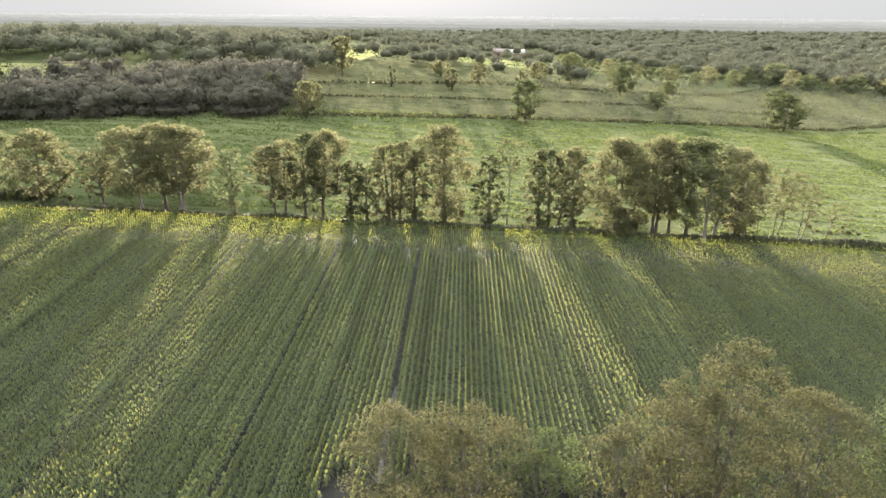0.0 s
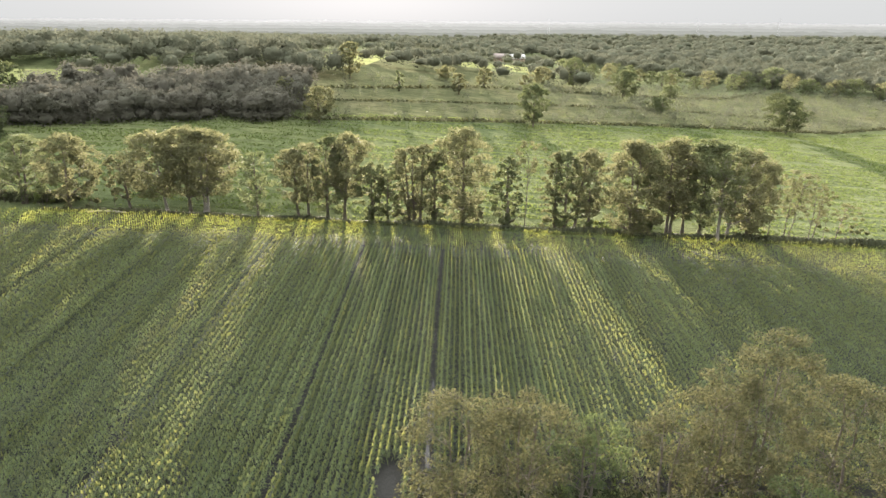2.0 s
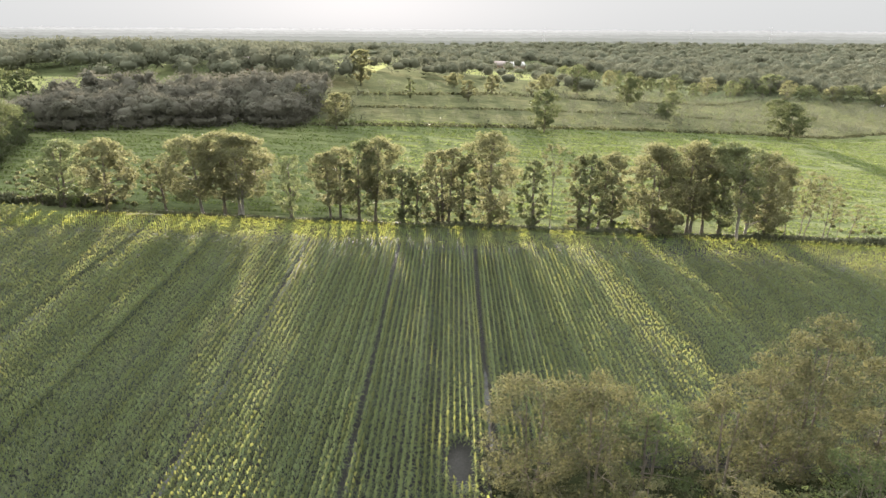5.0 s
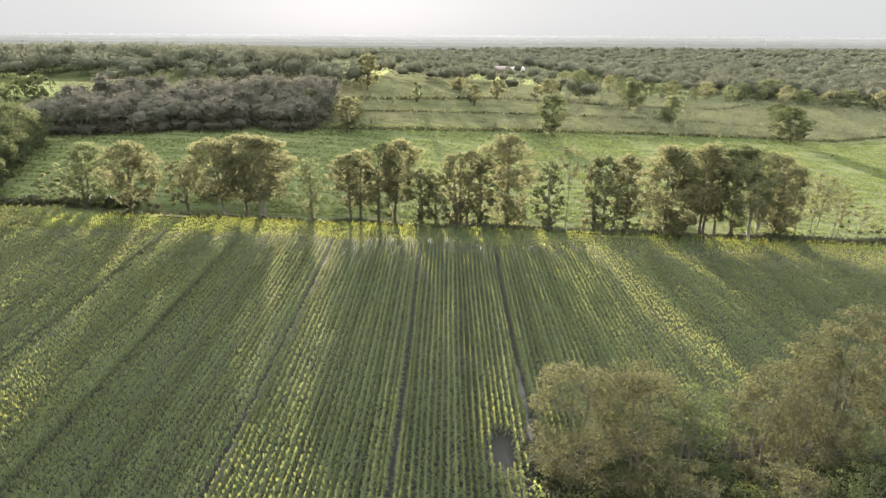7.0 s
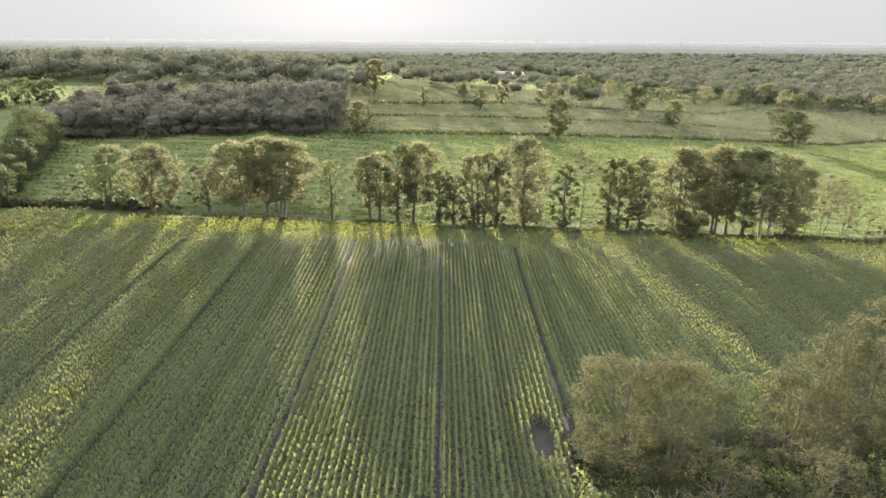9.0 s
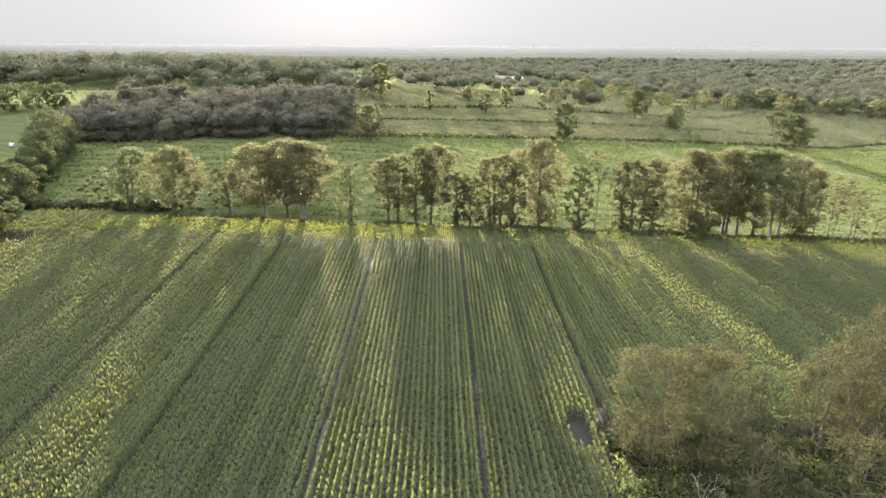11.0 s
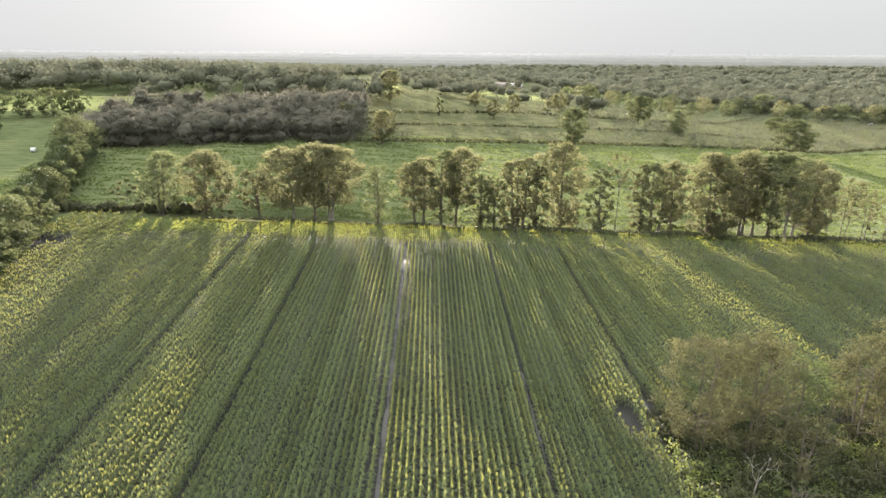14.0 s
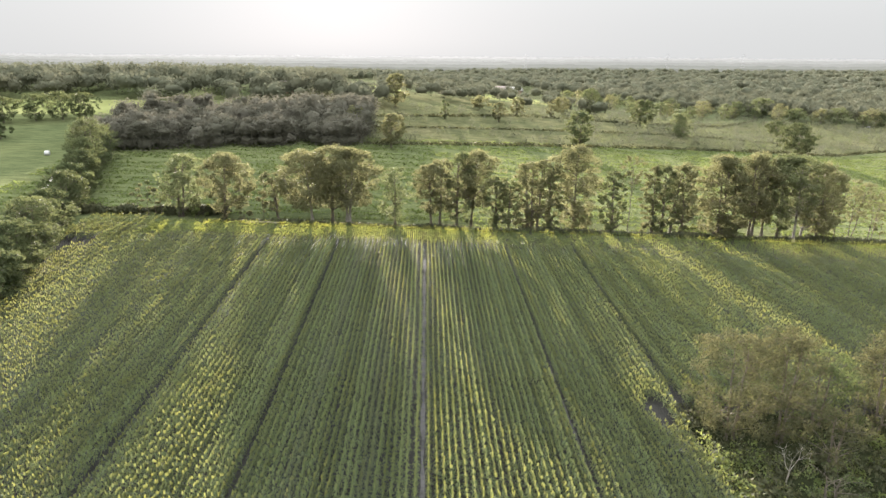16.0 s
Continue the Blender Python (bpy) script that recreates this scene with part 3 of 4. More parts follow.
# ---- copse beside the field ----
# x, y, height, width, stems, leaf
COPSE_BACK = [
    (31.3, 50.8, 11.8, 8.8, 2, 0),
    (36.2, 50.4, 12.6, 8.8, 2, 0),
    (42.0, 53.5, 8.4, 6.4, 2, 1),
    (48.0, 52.5, 9.8, 7.0, 2, 0),
    (52.6, 54.5, 12.6, 9.0, 2, 0),
    (56.2, 54.8, 16.2, 7.5, 2, 0),
    (62.8, 54.0, 12.8, 9.0, 2, 0),
    (71.5, 53.5, 13.2, 10.0, 2, 1),
    (81.0, 52.0, 12.6, 10.5, 2, 0),
]
COPSE_FRONT = [
    (38.6, 45.5, 7.0, 5.5, 2, 0),
    (46.5, 44.0, 7.6, 6.5, 2, 0),
    (55.5, 45.0, 9.4, 8.0, 2, 1),
    (65.5, 44.0, 9.6, 8.5, 2, 0),
    (75.5, 43.5, 9.6, 9.0, 2, 0),
    (34.5, 39.5, 4.6, 4.6, 2, 1),
    (43.0, 37.0, 5.6, 5.5, 2, 0),
    (52.0, 36.5, 6.6, 6.5, 2, 0),
    (61.0, 36.0, 7.0, 7.0, 2, 1),
]
for i, (x, y, h, w, stems, kind) in enumerate(COPSE_BACK + COPSE_FRONT):
    words = "wide bushy willow with green and olive autumn leaves" if kind else "wide bushy willow with thin olive-brown autumn leaves"
    tree("copse_tree", words, (x, y), h, w * 1.06, 0.0, 0.12, SALLOW if kind else WILLOW, 310 + i,
         int((15500 if x < 66 and y > 40 else 8500) * (w / 10) ** 2 * h / 10), 0.09, 0.0, stems, 0.0, BARK, 0.15, "trees of the copse", 44, face_out=0.7)
blobs, darks = [], []
r = np.random.default_rng(21)
for _ in range(520):
    x, y = 27.8 + 60 * r.uniform() ** 1.4, r.uniform(26, 57)
    (blobs if r.uniform() < 0.3 else darks).append((x, y, gz(x, y) + 0.5, r.uniform(0.7, 1.8), r.uniform(0.7, 1.8), r.uniform(0.5, 1.2)))
for y in np.arange(37, 50, 1.3):
    x = 27.6 + r.uniform(-0.6, 1.0)
    blobs.append((x, y, gz(x, y) + 0.9, 1.0, 1.0, r.uniform(0.9, 1.6)))
for _ in range(150):
    x, y = 28 + 50 * r.uniform() ** 1.3, r.uniform(26, 48)
    blobs.append((x, y, gz(x, y) + 0.3, r.uniform(0.6, 1.4), r.uniform(0.6, 1.4), r.uniform(0.3, 0.8)))
foliage("copse_undergrowth", "bright green undergrowth between the willows", "undergrowth", blobs, 26000, 0.15, FRESH, 22)
foliage("copse_brambles", "dark bramble and nettle thicket under the willows", "undergrowth", darks, 26000, 0.18, HEDGE, 23)


def dead_tree(at, h, seed):
    """A bare dead tree with forking pale branches."""
    r = np.random.default_rng(seed)
    root = thing("dead_tree", "leafless dead willow with pale grey branches", "tree", (*at, gz(*at)))
    lines, ends = [], [(np.array([0, 0, -0.2]), np.array([0.1, 0, 1.0]), 0.11, 0)]
    while ends:
        p, d, rad, level = ends.pop()
        n = h * (0.38, 0.30, 0.22, 0.16)[level]
        pts = [(*p, rad)]
        for k in range(4):
            d = d + r.normal(0, 0.16, 3)
            d /= np.linalg.norm(d)
            p = p + d * n / 4
            pts.append((*p, rad * (1 - 0.13 * (k + 1))))
        lines.append(np.array(pts))
        if level < 3:
            for _ in range(3):
                ends.append((p, d + r.normal(0, 0.6, 3) + [0, 0, 0.1], rad * 0.45, level + 1))
    v, q = tubes(lines, 5)
    piece("branches", mesh_of("branches", v, q), DEAD, root)


dead_tree((33.0, 43.4), 4.6, 71)

# ---- hedge trees on the left side of the field ----
SIDE = [(-62.0, 68, 8.4, 8.5), (-61.0, 76, 8.0, 8.0), (-62.0, 84, 8.6, 8.5), (-63.5, 92, 9.2, 8.5), (-66.0, 101, 10.2, 9.0), (-68.5, 109, 8.0, 8.0),
        (-71.0, 117, 7.6, 8.0), (-74.0, 127, 8.6, 9.0), (-76.5, 136, 8.0, 8.5), (-79.0, 145, 9.0, 9.0), (-82.0, 153, 10.0, 9.5), (-85.0, 162, 13.0, 11.5),
        (-87.5, 170, 10.0, 9.5)]
for i, (x, y, h, w) in enumerate(SIDE):
    tree("hedge_tree", "rounded green hedgerow tree with foliage to the ground", (x, y), h, w, 0.0, 0.04, HEDGEROW, 400 + i, 8000, 0.17,
         0.0, 2, 0.0, BARK, 0.16, "hedgerow trees", 60)

r = np.random.default_rng(35)
blobs = []
for y in np.arange(64, 176, 1.3):
    x = np.interp(y, [64, 100, 150, 176], [-62.5, -66.5, -81.5, -89.5]) + r.uniform(-1.5, 1.5)
    blobs.append((x, y, gz(x, y) + 1.5, r.uniform(1.4, 2.2), 1.6, r.uniform(1.4, 2.6)))
foliage("side_hedge", "dense dark hedge under the hedgerow trees", "hedge", blobs, 9000, 0.28, HEDGEROW, 36, core=0.75)

# ---- saplings and shrubs in the tree line ----
for i, (x, y, h) in enumerate([(-58.4, 125.2, 6.4), (-56.6, 124.8, 7.2), (-55.3, 125.5, 6.0), (-53.8, 124.9, 6.8), (-33.2, 125.2, 5.6), (88.0, 130.6, 9.5), (105.2, 132.4, 7.4)]):
    tree("young_tree", "slender young tree with sparse leaves by the ditch", (x, y), h, h * 0.42, 0.0, 0.25, ALDER if i % 2 else OAK, 450 + i, 420, 0.2,
         0.0, 1, 0.0, BARK, 0.06, "saplings by the ditch", 12)
for i, (x, y, h, w) in enumerate([(36.4, 127.6, 2.8, 3.8), (59.6, 128.9, 2.2, 3.6), (-36.8, 124.4, 3.0, 3.6), (-46.0, 123.8, 2.8, 4.0), (20.8, 126.6, 2.6, 2.8), (90.5, 130.2, 3.2, 3.6), (111.5, 133.6, 3.4, 5.0)]):
    tree("ditch_shrub", "low spreading shrub with pale green leaves", (x, y), h, w, 0.0, 0.02, FRESH if i % 2 else OAK, 470 + i, 800, 0.18,
         0.0, 3, 0.0, BARK, 0.05, "shrubs by the ditch", 16, "shrub")

# ---- pasture tufts ----
r = np.random.default_rng(31)
n = 190000
tx, ty = r.uniform(-98, 215, n), r.uniform(126, 280, n)
keep = ty < 214 + 0.3 * tx + 6
tx, ty = tx[keep], ty[keep]
dens = np.array([noise.noise(Vector((a * 0.06, b * 0.5, 0))) for a, b in zip(tx, ty)])
keep = dens > -0.05
tx, ty = tx[keep], ty[keep]
c = np.stack([tx, ty, ground_z(tx, ty) + 0.14], -1)
v, q = leaf_quads(r, c + r.normal(0, 0.18, (len(c), 3)) * [1.6, 0.8, 0.2], 0.27, 0.2)
tagged(piece("pasture_tufts", mesh_of("pasture_tufts", v, q), GRASS), "tufts of grazed pasture grass", "grass", "", "stuff")

# ---- hedges and ditches across the pasture, and the strips behind ----
def hedge_line(name, label, xs, line, high, count, size, leaf, seed):
    blobs = []
    for x in xs:
        y = line(x)
        blobs.append((x, y, gz(x, y) + high * 0.5, 1.0, 0.8, high * (0.7 + 0.5 * math.sin(x * 0.21) ** 2)))
    return foliage(name, label, "hedge", blobs, count, size, leaf, seed)


def line_a(x):
    return 206 + 0.36 * (x + 16)


def line_b(x):
    return 231 + 0.40 * (x + 22)


def line_c(x):
    return 251 + 0.5 * (x + 21) + 0.0009 * (x + 21) ** 2


EDGE_X = (100, 121, 155, 198, 238, 271, 301, 420)
EDGE_Y = (690, 636, 573, 512, 452, 426, 402, 340)
hedge_line("pasture_hedge", "low dark hedge across the pasture", np.arange(-18, 260, 1.4), line_a, 0.9, 5200, 0.38, HEDGE, 41)
hedge_line("ditch_growth", "dark reeds along a straight ditch", np.arange(-20, 200, 1.8), line_b, 0.6, 2400, 0.42, HEDGE, 44)
hedge_line("strip_hedge", "dark low hedge between narrow meadow strips", np.arange(-20, 230, 1.8), line_c, 0.9, 2800, 0.5, HEDGE, 45)
r = np.random.default_rng(42)
blobs, browns = [], []
for x in np.arange(-14, 255, 1.7):
    y = line_a(x) + r.uniform(1, 7)
    h = r.uniform(2.0, 5.5)
    (blobs if r.uniform() < 0.6 else browns).append((x, y, gz(x, y) + h * 0.55, 0.8, 0.8, h * 0.5))
for _ in range(520):
    x = r.uniform(-18, 260)
    y = r.uniform(line_a(x) + 4, line_c(x) + 25)
    h = r.uniform(1.2, 4.5) * (1.3 if x > 110 else 0.9)
    (blobs if r.uniform() < 0.45 else browns).append((x, y, gz(x, y) + h * 0.45, h * 0.45, h * 0.45, h * 0.5))
for _ in range(900):
    x = 60 + 230 * r.uniform() ** 0.8
    y = line_a(x) + 3 + r.uniform() ** 1.3 * (min(np.interp(x, EDGE_X, EDGE_Y), 460) - line_a(x) - 3)
    h = r.uniform(1.5, 4.8)
    (blobs if r.uniform() < 0.25 else browns).append((x, y, gz(x, y) + h * 0.42, h * 0.6, h * 0.5, h * 0.48))
foliage("sapling_row", "thin young green trees between the meadow strips", "saplings", blobs, 15000, 0.22, HEDGEROW, 43)
foliage("shrub_scatter", "brownish shrubs scattered over the meadow strips", "shrubs", browns, 52000, 0.24, DARKWOOD, 46)
MID = [(57.6, 226, 14.0, 10.5, HEDGEROW), (-9.8, 204, 10.8, 8.8, OAK), (110.5, 317, 13.0, 12.5, HEDGEROW), (92, 345, 15, 12, ALDER),
       (250.7, 465, 13.5, 18.0, ALDER), (163, 266, 14.0, 16.5, HEDGEROW), (43.9, 289, 8.0, 7.0, OAK), (63.4, 308, 6.0, 6.0, OAK),
       (27.7, 297, 6.5, 9.0, OAK), (117.6, 281, 6.5, 10.0, ALDER), (-10.7, 274, 14.0, 9.5, OAK), (10, 262, 7.5, 3.5, ALDER),
       (140, 340, 8, 10, ALDER), (200, 350, 9, 11, HEDGEROW), (-22, 216, 10, 8, OAK), (33, 268, 8, 6, OAK), (75, 340, 9, 10, OAK)]
for i, (x, y, h, w, leaf) in enumerate(MID):
    tree("pasture_tree", "single tree standing in the meadow strips", (x, y), h, w, 0.0, 0.18, leaf, 500 + i, int(34 * w * h), 0.30, 0.0, 1, 0.4, BARK, 0.24, "", 44)


def wood(name, label, spots, seed, leaf=WOODS, per=80, size=1.0, lo=11.0, hi=16.0, wide=(5, 9), core=0.0, height=None):
    """A wood of many uneven crowns as one mass."""
    r = np.random.default_rng(seed)
    blobs = []
    for x, y in spots:
        h, w = r.uniform(lo, hi), r.uniform(*wide)
        if height:
            h *= height(x, y)
        elif x < 100 and y > 240:
            h, w = h * 0.76, w * 0.85
        z = gz(x, y)
        blobs.append((x, y, z + h * 0.58, w * 0.5, w * 0.5, h * 0.40))
        if core and y < 240:
            blobs.append((x, y, z + 1.6, w * 0.5, w * 0.5, 2.4))
        for _ in range(3 if y < 620 else 0):
            a, d = r.uniform(0, 2 * math.pi), w * r.uniform(0.15, 0.4)
            blobs.append((x + d * math.cos(a), y + d * math.sin(a), z + h * r.uniform(0.45, 0.85), w * r.uniform(0.18, 0.3),
                          w * 0.22, h * r.uniform(0.12, 0.2)))
    return foliage(name, label, "wood", blobs, per * len(spots), size, leaf, seed, core=core, step=1 if spots[0][1] < 240 or spots[0][1] > 620 else 4)


# round trees along the edge of the far wood
r = np.random.default_rng(48)
for i, x in enumerate(np.arange(104, 322, 7.4)):
    y = min(np.interp(x, EDGE_X, EDGE_Y), 470) - r.uniform(4, 26)
    h = r.uniform(7.5, 12.5)
    tree("edge_tree", "rounded leafy tree at the edge of the far wood", (x + r.uniform(-2, 2), y), h, h * r.uniform(0.8, 1.15), 0.0, 0.08, (ALDER, OAK, HEDGEROW)[i % 3], 700 + i, 1500, 0.36,
         0.0, 1, 0.0, BARK, 0.2, "trees along the wood edge", 36)

r = np.random.default_rng(51)
spots = [(x, 183 + 0.30 * (x + 86) + 6 + d) for x in np.arange(-95, -20, 4.6) for d in (-4, 1, 8, 16, 25)]
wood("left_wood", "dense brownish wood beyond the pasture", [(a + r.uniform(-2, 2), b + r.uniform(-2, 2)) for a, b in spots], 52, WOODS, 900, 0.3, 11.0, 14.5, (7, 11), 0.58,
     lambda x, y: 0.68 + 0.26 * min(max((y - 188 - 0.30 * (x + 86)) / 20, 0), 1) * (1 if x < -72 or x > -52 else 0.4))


def wooded(x, y):
    """How densely the far land is wooded."""
    if x > 100:
        return 1.0 if y > np.interp(x, EDGE_X, EDGE_Y) else 0.0
    if x > -15 - 0.02 * (y - 300):
        return (0.30 if y > 330 else 0.0) if y < 640 else 0.9
    clear = noise.noise(Vector((x * 0.012, y * 0.008, 4.0)))
    if x > -48 - 0.02 * (y - 300) and 290 < y < 480:
        return 0.0
    return 0.9 if clear > -0.2 and y > 262 else 0.03


near, far = [], []
for _ in range(8200):
    y = 240 + 1260 * r.uniform() ** 1.35
    x = r.uniform(-0.85 * y - 40, 0.78 * y + 60)
    if r.uniform() < wooded(x, y):
        (near if y < 620 else far).append((x, y))
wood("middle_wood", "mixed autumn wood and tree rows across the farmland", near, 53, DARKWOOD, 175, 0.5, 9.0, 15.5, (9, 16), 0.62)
wood("far_wood", "far woods beyond the meadows, leaves paled as by haze", far, 55, DARKWOOD, 28, 0.9, 9.0, 16.0, (12, 20), 0.72)
SIDEROW = [(-132, 222, 9, 9), (-124, 224, 9.5, 10), (-117, 226, 9, 9), (-141, 219, 8.5, 9), (-150, 216, 8, 9), (-128, 195, 5, 7), (-136, 193, 5, 7)]
for i, (x, y, h, w) in enumerate(SIDEROW):
    tree("row_tree", "green tree in a row across the meadows", (x, y), h, w, 0.0, 0.1, HEDGEROW, 600 + i, 2600, 0.26,
         0.0, 1, 0.0, BARK, 0.2, "trees across the meadows", 44)

# ---- far ridges ----
def ridge(y, half, base, high, seed, material):
    """A long far line of woods with an uneven top."""
    r = np.random.default_rng(seed)
    xs = np.linspace(-half, half, 700)
    tops = [base + high * (0.62 + 0.12 * noise.noise(Vector((x * 0.004, seed, 0))) + 0.12 * noise.noise(Vector((x * 0.03, seed, 1))) + 0.08 * noise.noise(Vector((x * 0.11, seed, 2)))) for x in xs]
    v = np.concatenate([np.stack([xs, np.full(700, y), np.full(700, -2.0)], -1), np.stack([xs, np.full(700, y + 12.0), np.array(tops)], -1),
                        np.stack([xs, np.full(700, y + 15.0), np.full(700, -2.0)], -1)])
    i = np.arange(699)
    q = np.concatenate([np.stack([i, i + 1, i + 701, i + 700], -1), np.stack([i + 700, i + 701, i + 1401, i + 1400], -1)])
    tagged(piece("backdrop", mesh_of("backdrop", v, q), material), "pale far woods along the horizon with painted haze glow", "backdrop", "", "structure")


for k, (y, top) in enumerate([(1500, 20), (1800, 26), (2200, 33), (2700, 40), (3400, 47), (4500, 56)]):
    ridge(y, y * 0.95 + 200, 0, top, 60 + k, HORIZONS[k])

# ---- wet wheel tracks and mud ----
def wheel_track(line, y0, y1, half, label):
    """A strip of wet mud in a wheel track between two maize rows."""
    ys = np.linspace(y0, y1, int(y1 - y0) + 2)
    n = len(ys)
    xs = line + 0.012 * (ys - 75) + 0.04 * np.sin(ys * 0.9)
    w = half * (1 + 0.35 * np.sin(ys * 0.5) + 0.25 * np.sin(ys * 1.7 + 1))
    w[0], w[-1] = 0.02, 0.02
    v = np.concatenate([np.stack([xs - w, ys, ground_z(xs - w, ys) + 0.02], -1), np.stack([xs + w, ys, ground_z(xs + w, ys) + 0.02], -1)])
    i = np.arange(n - 1)
    tagged(piece("wheel_track", mesh_of("wheel_track", v, np.stack([i, i + n, i + n + 1, i + 1], -1)), MUD), label, "track", "", "structure")


wheel_track(-0.06, 26, 106, 0.19, "wet grey mud in a wheel track between the maize rows")
wheel_track(-29.4, 72, 88, 0.2, "puddled mud in a wide wheel track")
wheel_track(15.6, 45, 66, 0.1, "thin line of wet mud between two maize rows")
wheel_track(28.6, 57, 73, 0.26, "broken strip of pale wet mud beside the copse")


def mud_patch(x, y, a, b, seed, label):
    """A bare, uneven patch of wet mud lying on the soil."""
    r = np.random.default_rng(seed)
    t = np.arange(26) * 2 * np.pi / 26
    edge = 1 + 0.16 * np.sin(2 * t + r.uniform(0, 6)) + 0.1 * np.sin(5 * t + r.uniform(0, 6)) + r.uniform(-0.05, 0.05, 26)
    rings = [np.stack([x + a * f * edge * np.cos(t), y + b * f * edge * np.sin(t)], -1) for f in (0.1, 0.55, 1.0)]
    p = np.concatenate(rings)
    v = np.c_[p, ground_z(p[:, 0], p[:, 1]) + np.repeat([0.03, 0.028, 0.012], 26)]
    k = np.arange(26)
    q = np.concatenate([np.stack([i * 26 + k, (i + 1) * 26 + k, (i + 1) * 26 + (k + 1) % 26, i * 26 + (k + 1) % 26], -1) for i in range(2)])
    tagged(piece("mud_patch", mesh_of("mud_patch", v, q), MUD), label, "mud", "", "structure")


mud_patch(28.3, 55.2, 0.8, 0.9, 92, "pale churned mud at the edge of the copse")
mud_patch(28.6, 47.8, 0.8, 1.2, 93, "dark standing water under the willows")

# ---- sandy path beside the hedgerow ----
SAND = surface_material("pale_sand", [(0.3, (0.30, 0.28, 0.24)), (0.7, (0.44, 0.42, 0.37))], 0.6, [(0.3, (0.7, 0.7, 0.7)), (0.7, (1.0, 1.0, 1.0))], 4.0, 0.9, 0.3, 5.0)
ys = np.linspace(104, 168, 40)
xs = np.interp(ys, [104, 120, 140, 168], [-76.0, -81.0, -87.2, -94.0]) + 0.3 * np.sin(ys * 0.4)
half = 0.45 + 0.12 * np.sin(ys * 0.7)
v = np.concatenate([np.stack([xs - half, ys, ground_z(xs - half, ys) + 0.03], -1), np.stack([xs + half, ys, ground_z(xs + half, ys) + 0.03], -1)])
i = np.arange(39)
tagged(piece("field_path", mesh_of("field_path", v, np.stack([i, i + 40, i + 41, i + 1], -1)), SAND), "narrow pale sandy path beside the hedgerow", "path", "", "structure")

# ---- small plot of tall maize strips in the field corner ----
plot = thing("maize_plot", "small corner plot of tall widely spaced maize rows", "maize field")
for k in range(9):
    r = np.random.default_rng(2100 + k)
    ys = np.arange(108.5, 121.0, 0.22)
    xs = -66.0 + 1.6 * k + 0.12 * (ys - 108.5) + r.normal(0, 0.05, len(ys))
    v, q = maize_row(xs, ys, r, 1.1)
    piece("plant_strip", mesh_of("plant_strip", v, q), MAIZE, plot)

# ---- farm buildings and pylons far off ----
WALLS = surface_material("plaster_wall", [(0.3, (0.55, 0.52, 0.48)), (0.7, (0.70, 0.68, 0.63))], 0.6, None, 3.0, 0.9, 0.1, 4.0)
BRICKS = surface_material("brick_wall", [(0.3, (0.20, 0.12, 0.09)), (0.7, (0.30, 0.19, 0.14))], 0.6, None, 3.0, 0.9, 0.1, 4.0)
TILES = surface_material("roof_tiles", [(0.3, (0.16, 0.13, 0.12)), (0.7, (0.26, 0.22, 0.20))], 0.8, None, 3.0, 0.7, 0.2, 3.0, 0.5)
SHEETS = surface_material("pale_roof_sheets", [(0.3, (0.42, 0.42, 0.42)), (0.7, (0.55, 0.55, 0.55))], 0.4, None, 3.0, 0.35, 0.1, 3.0, 0.6)
DARK = surface_material("window_glass", [(0.3, (0.02, 0.025, 0.03)), (0.7, (0.04, 0.045, 0.05))], 0.6, None, 3.0, 0.1, 0.0, 3.0, 0.5)
STEEL = surface_material("grey_steel", [(0.3, (0.30, 0.31, 0.32)), (0.7, (0.42, 0.43, 0.44))], 0.6, None, 3.0, 0.5, 0.0, 3.0, 0.5)


def block(x0, x1, y0, y1, z0, z1):
    v = np.array([(x, y, z) for z in (z0, z1) for x, y in ((x0, y0), (x1, y0), (x1, y1), (x0, y1))], float)
    return v, np.array([(0, 3, 2, 1), (4, 5, 6, 7), (0, 1, 5, 4), (1, 2, 6, 5), (2, 3, 7, 6), (3, 0, 4, 7)])


def farmhouse(at, wide, deep, eaves, top, turn, wall, roof, label):
    root = thing("farm_building", label, "building", (*at, gz(*at)), "", "", turn)
    a, b = wide / 2, deep / 2
    v, q = block(-a, a, -b, b, -0.5, eaves)
    piece("wall", mesh_of("wall", v, q), wall, root)
    e = 0.4
    v = np.array([(-a - e, -b - e, eaves - 0.2), (a + e, -b - e, eaves - 0.2), (a + e, b + e, eaves - 0.2), (-a - e, b + e, eaves - 0.2),
                  (-a - e, 0, top), (a + e, 0, top)], float)
    piece("roof", mesh_of("roof", v, [(0, 1, 5, 4), (2, 3, 4, 5), (0, 3, 2, 1)], [(0, 4, 3), (1, 2, 5)]), roof, root)
    for x in np.arange(-a + 1.5, a - 1.0, 2.6):
        v, q = block(x, x + 1.1, -b - 0.03, -b + 0.1, 0.9, 2.1)
        window = piece("window", mesh_of("window", v, q), DARK, root)
        bars = [block(x - 0.08, x, -b - 0.06, -b + 0.05, 0.82, 2.18), block(x + 1.1, x + 1.18, -b - 0.06, -b + 0.05, 0.82, 2.18),
                block(x, x + 1.1, -b - 0.06, -b + 0.05, 0.82, 0.9), block(x, x + 1.1, -b - 0.06, -b + 0.05, 2.1, 2.18)]
        v = np.concatenate([p for p, _ in bars])
        piece("frame", mesh_of("frame", v, np.concatenate([f + 8 * k for k, (_, f) in enumerate(bars)])), WALLS, window)


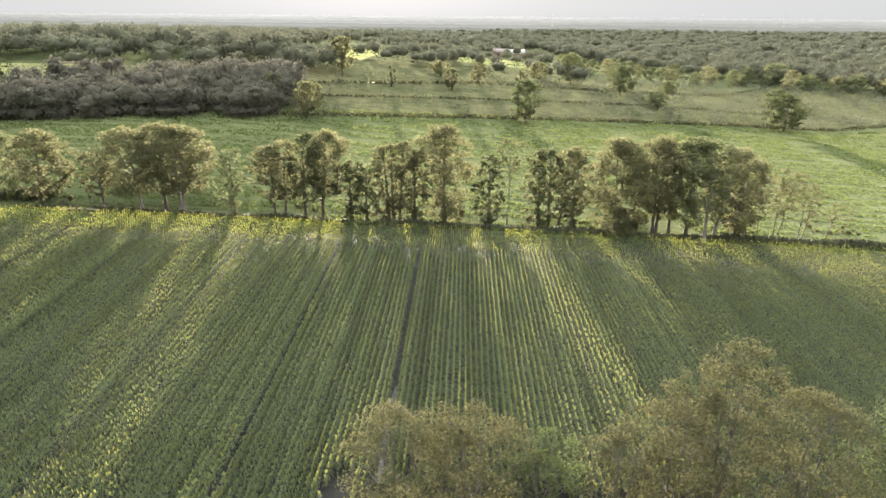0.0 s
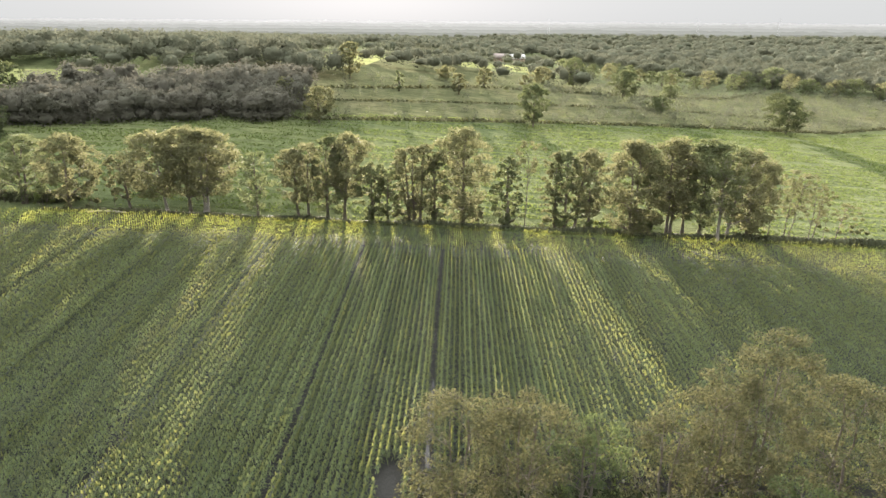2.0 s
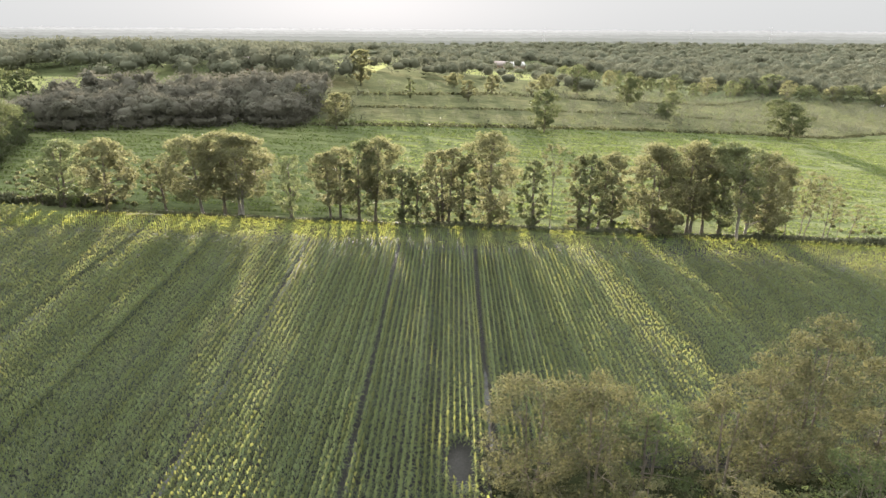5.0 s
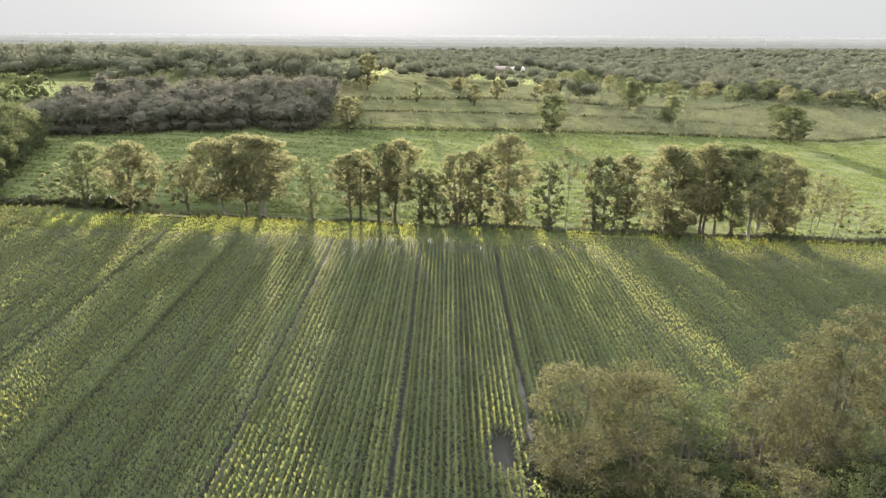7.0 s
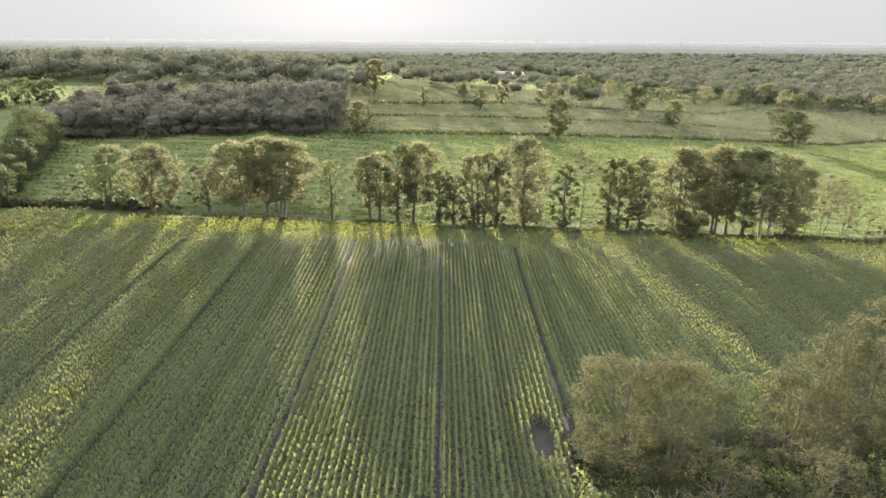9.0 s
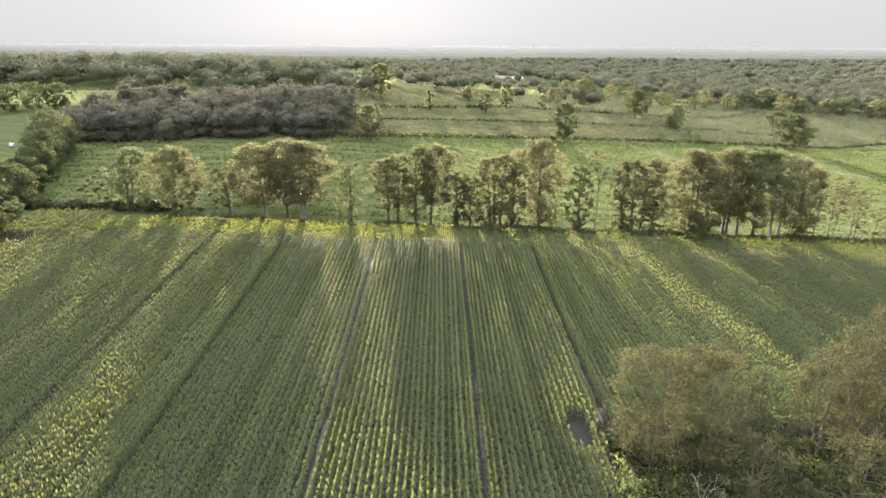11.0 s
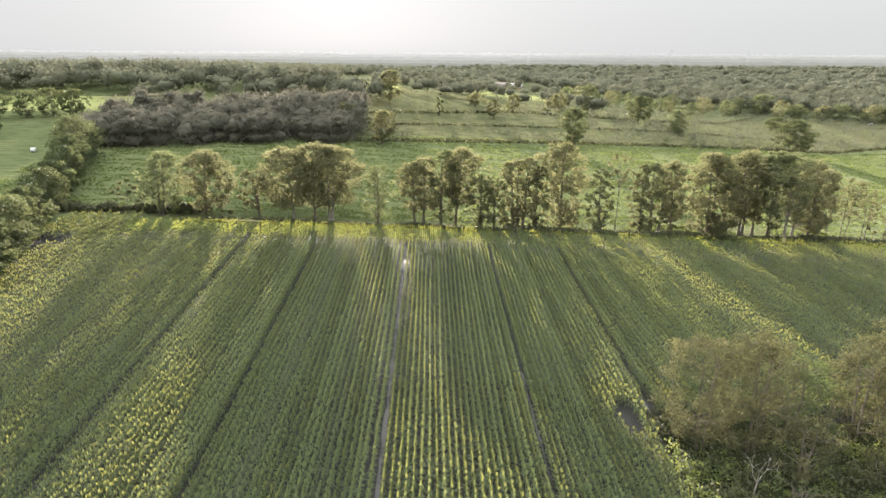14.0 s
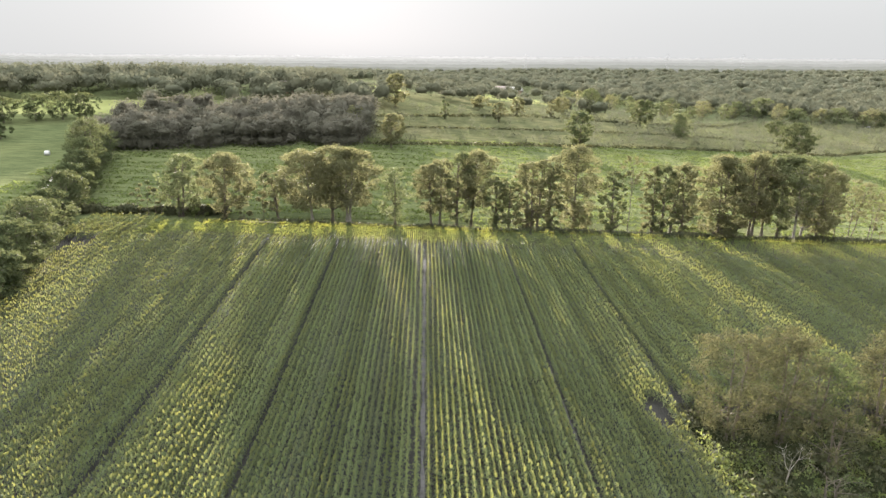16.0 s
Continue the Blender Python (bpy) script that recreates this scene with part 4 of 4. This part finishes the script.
farmhouse((86, 596), 16, 8, 2.6, 6.0, 25, BRICKS, SHEETS, "long farm shed with a pale reflecting roof")
farmhouse((70, 560), 11, 8, 2.8, 6.5, -10, BRICKS, TILES, "brick farmhouse with a dark tiled roof")
farmhouse((225, 700), 12, 9, 3.0, 7.5, 15, WALLS, TILES, "white plastered house among the trees")
farmhouse((-165, 300), 9, 6, 2.2, 4.0, 5, WALLS, SHEETS, "low pale farm shed beyond the meadows")
farmhouse((-60, 288), 12, 7, 2.3, 4.8, -8, BRICKS, TILES, "low brick barn at the wood edge")


def bale(at, turn):
    """A round silage bale in white film."""
    root = thing("silage_bale", "round silage bale wrapped in white film", "bale", (*at, gz(*at)), "bales at the meadow edge", "", turn)
    a = np.linspace(0, 2 * np.pi, 16, endpoint=False)
    prof = [(-0.6, 0.45), (-0.58, 0.58), (-0.5, 0.63), (0.5, 0.63), (0.58, 0.58), (0.6, 0.45)]
    v = np.concatenate([np.stack([np.full(16, x), rad * np.cos(a), 0.63 + rad * np.sin(a)], -1) for x, rad in prof])
    k = np.arange(16)
    q = np.concatenate([np.stack([i * 16 + k, i * 16 + (k + 1) % 16, (i + 1) * 16 + (k + 1) % 16, (i + 1) * 16 + k], -1) for i in range(5)])
    piece("film", mesh_of("film", v, q), SHEETS, root)


for at, turn in (((-104.0, 176.0), 10), ((284.0, 396.0), 5), ((286.0, 397.0), 25)):
    bale(at, turn)


def pylon(at, h):
    root = thing("pylon", "grey lattice power pylon on the horizon", "pylon", (*at, gz(*at)), "pylons")
    legs = []
    for sx, sy in ((-1, -1), (1, -1), (1, 1), (-1, 1)):
        legs.append([(sx * 4, sy * 4, -1, 0.08), (sx * 1.2, sy * 1.2, h * 0.6, 0.07), (0.2 * sx, 0.2 * sy, h, 0.05)])
    v, q = tubes(legs, 4)
    piece("legs", mesh_of("legs", v, q), STEEL, root)
    for f, half in ((0.66, 9), (0.8, 7), (0.92, 5)):
        v, q = tubes([[(-half, 0, h * f, 0.06), (0, 0, h * f + 0.8, 0.12), (half, 0, h * f, 0.06)]], 4)
        piece("cross_arm", mesh_of("cross_arm", v, q), STEEL, root)


for at, h in (((560, 1480), 46), ((730, 1470), 46), ((240, 1490), 42)):
    pylon(at, h)

# ---- water glint and timber by the ditch ----
xs = np.linspace(-3, 3, 14)
ys = 263 + 0.45 * xs
v = np.concatenate([np.stack([xs, ys - 0.7, ground_z(xs, ys) + 0.05], -1), np.stack([xs, ys + 0.7, ground_z(xs, ys) + 0.05], -1)])
i = np.arange(13)
WATER = surface_material("ditch_water", [(0.4, (0.05, 0.055, 0.05)), (0.6, (0.08, 0.08, 0.07))], 0.5, None, 5.0, 0.05, 0.03, 2.0, 0.5)
tagged(piece("ditch_water", mesh_of("ditch_water", v, np.stack([i, i + 1, i + 15, i + 14], -1)), WATER), "shining open water in a ditch", "water", "", "structure")
lines = []
r = np.random.default_rng(81)
for k in range(5):
    x, y = -31.0 - k * 1.1, 121.6 + r.uniform(-0.4, 0.4)
    a = r.uniform(-0.4, 0.4)
    n = r.uniform(2.0, 4.0)
    pile = thing("log", "pale cut tree trunk lying along the ditch", "log", (x, y, gz(x, y)), "cut logs", "", math.degrees(a))
    v, q = tubes([[(-n / 2, 0, 0.35, 0.2), (-n / 4, 0.03, 0.37, 0.19), (n / 4, -0.03, 0.38, 0.17), (n / 2, 0, 0.40, 0.15)]], 8)
    piece("bark", mesh_of("bark", v, q), DEAD, pile)
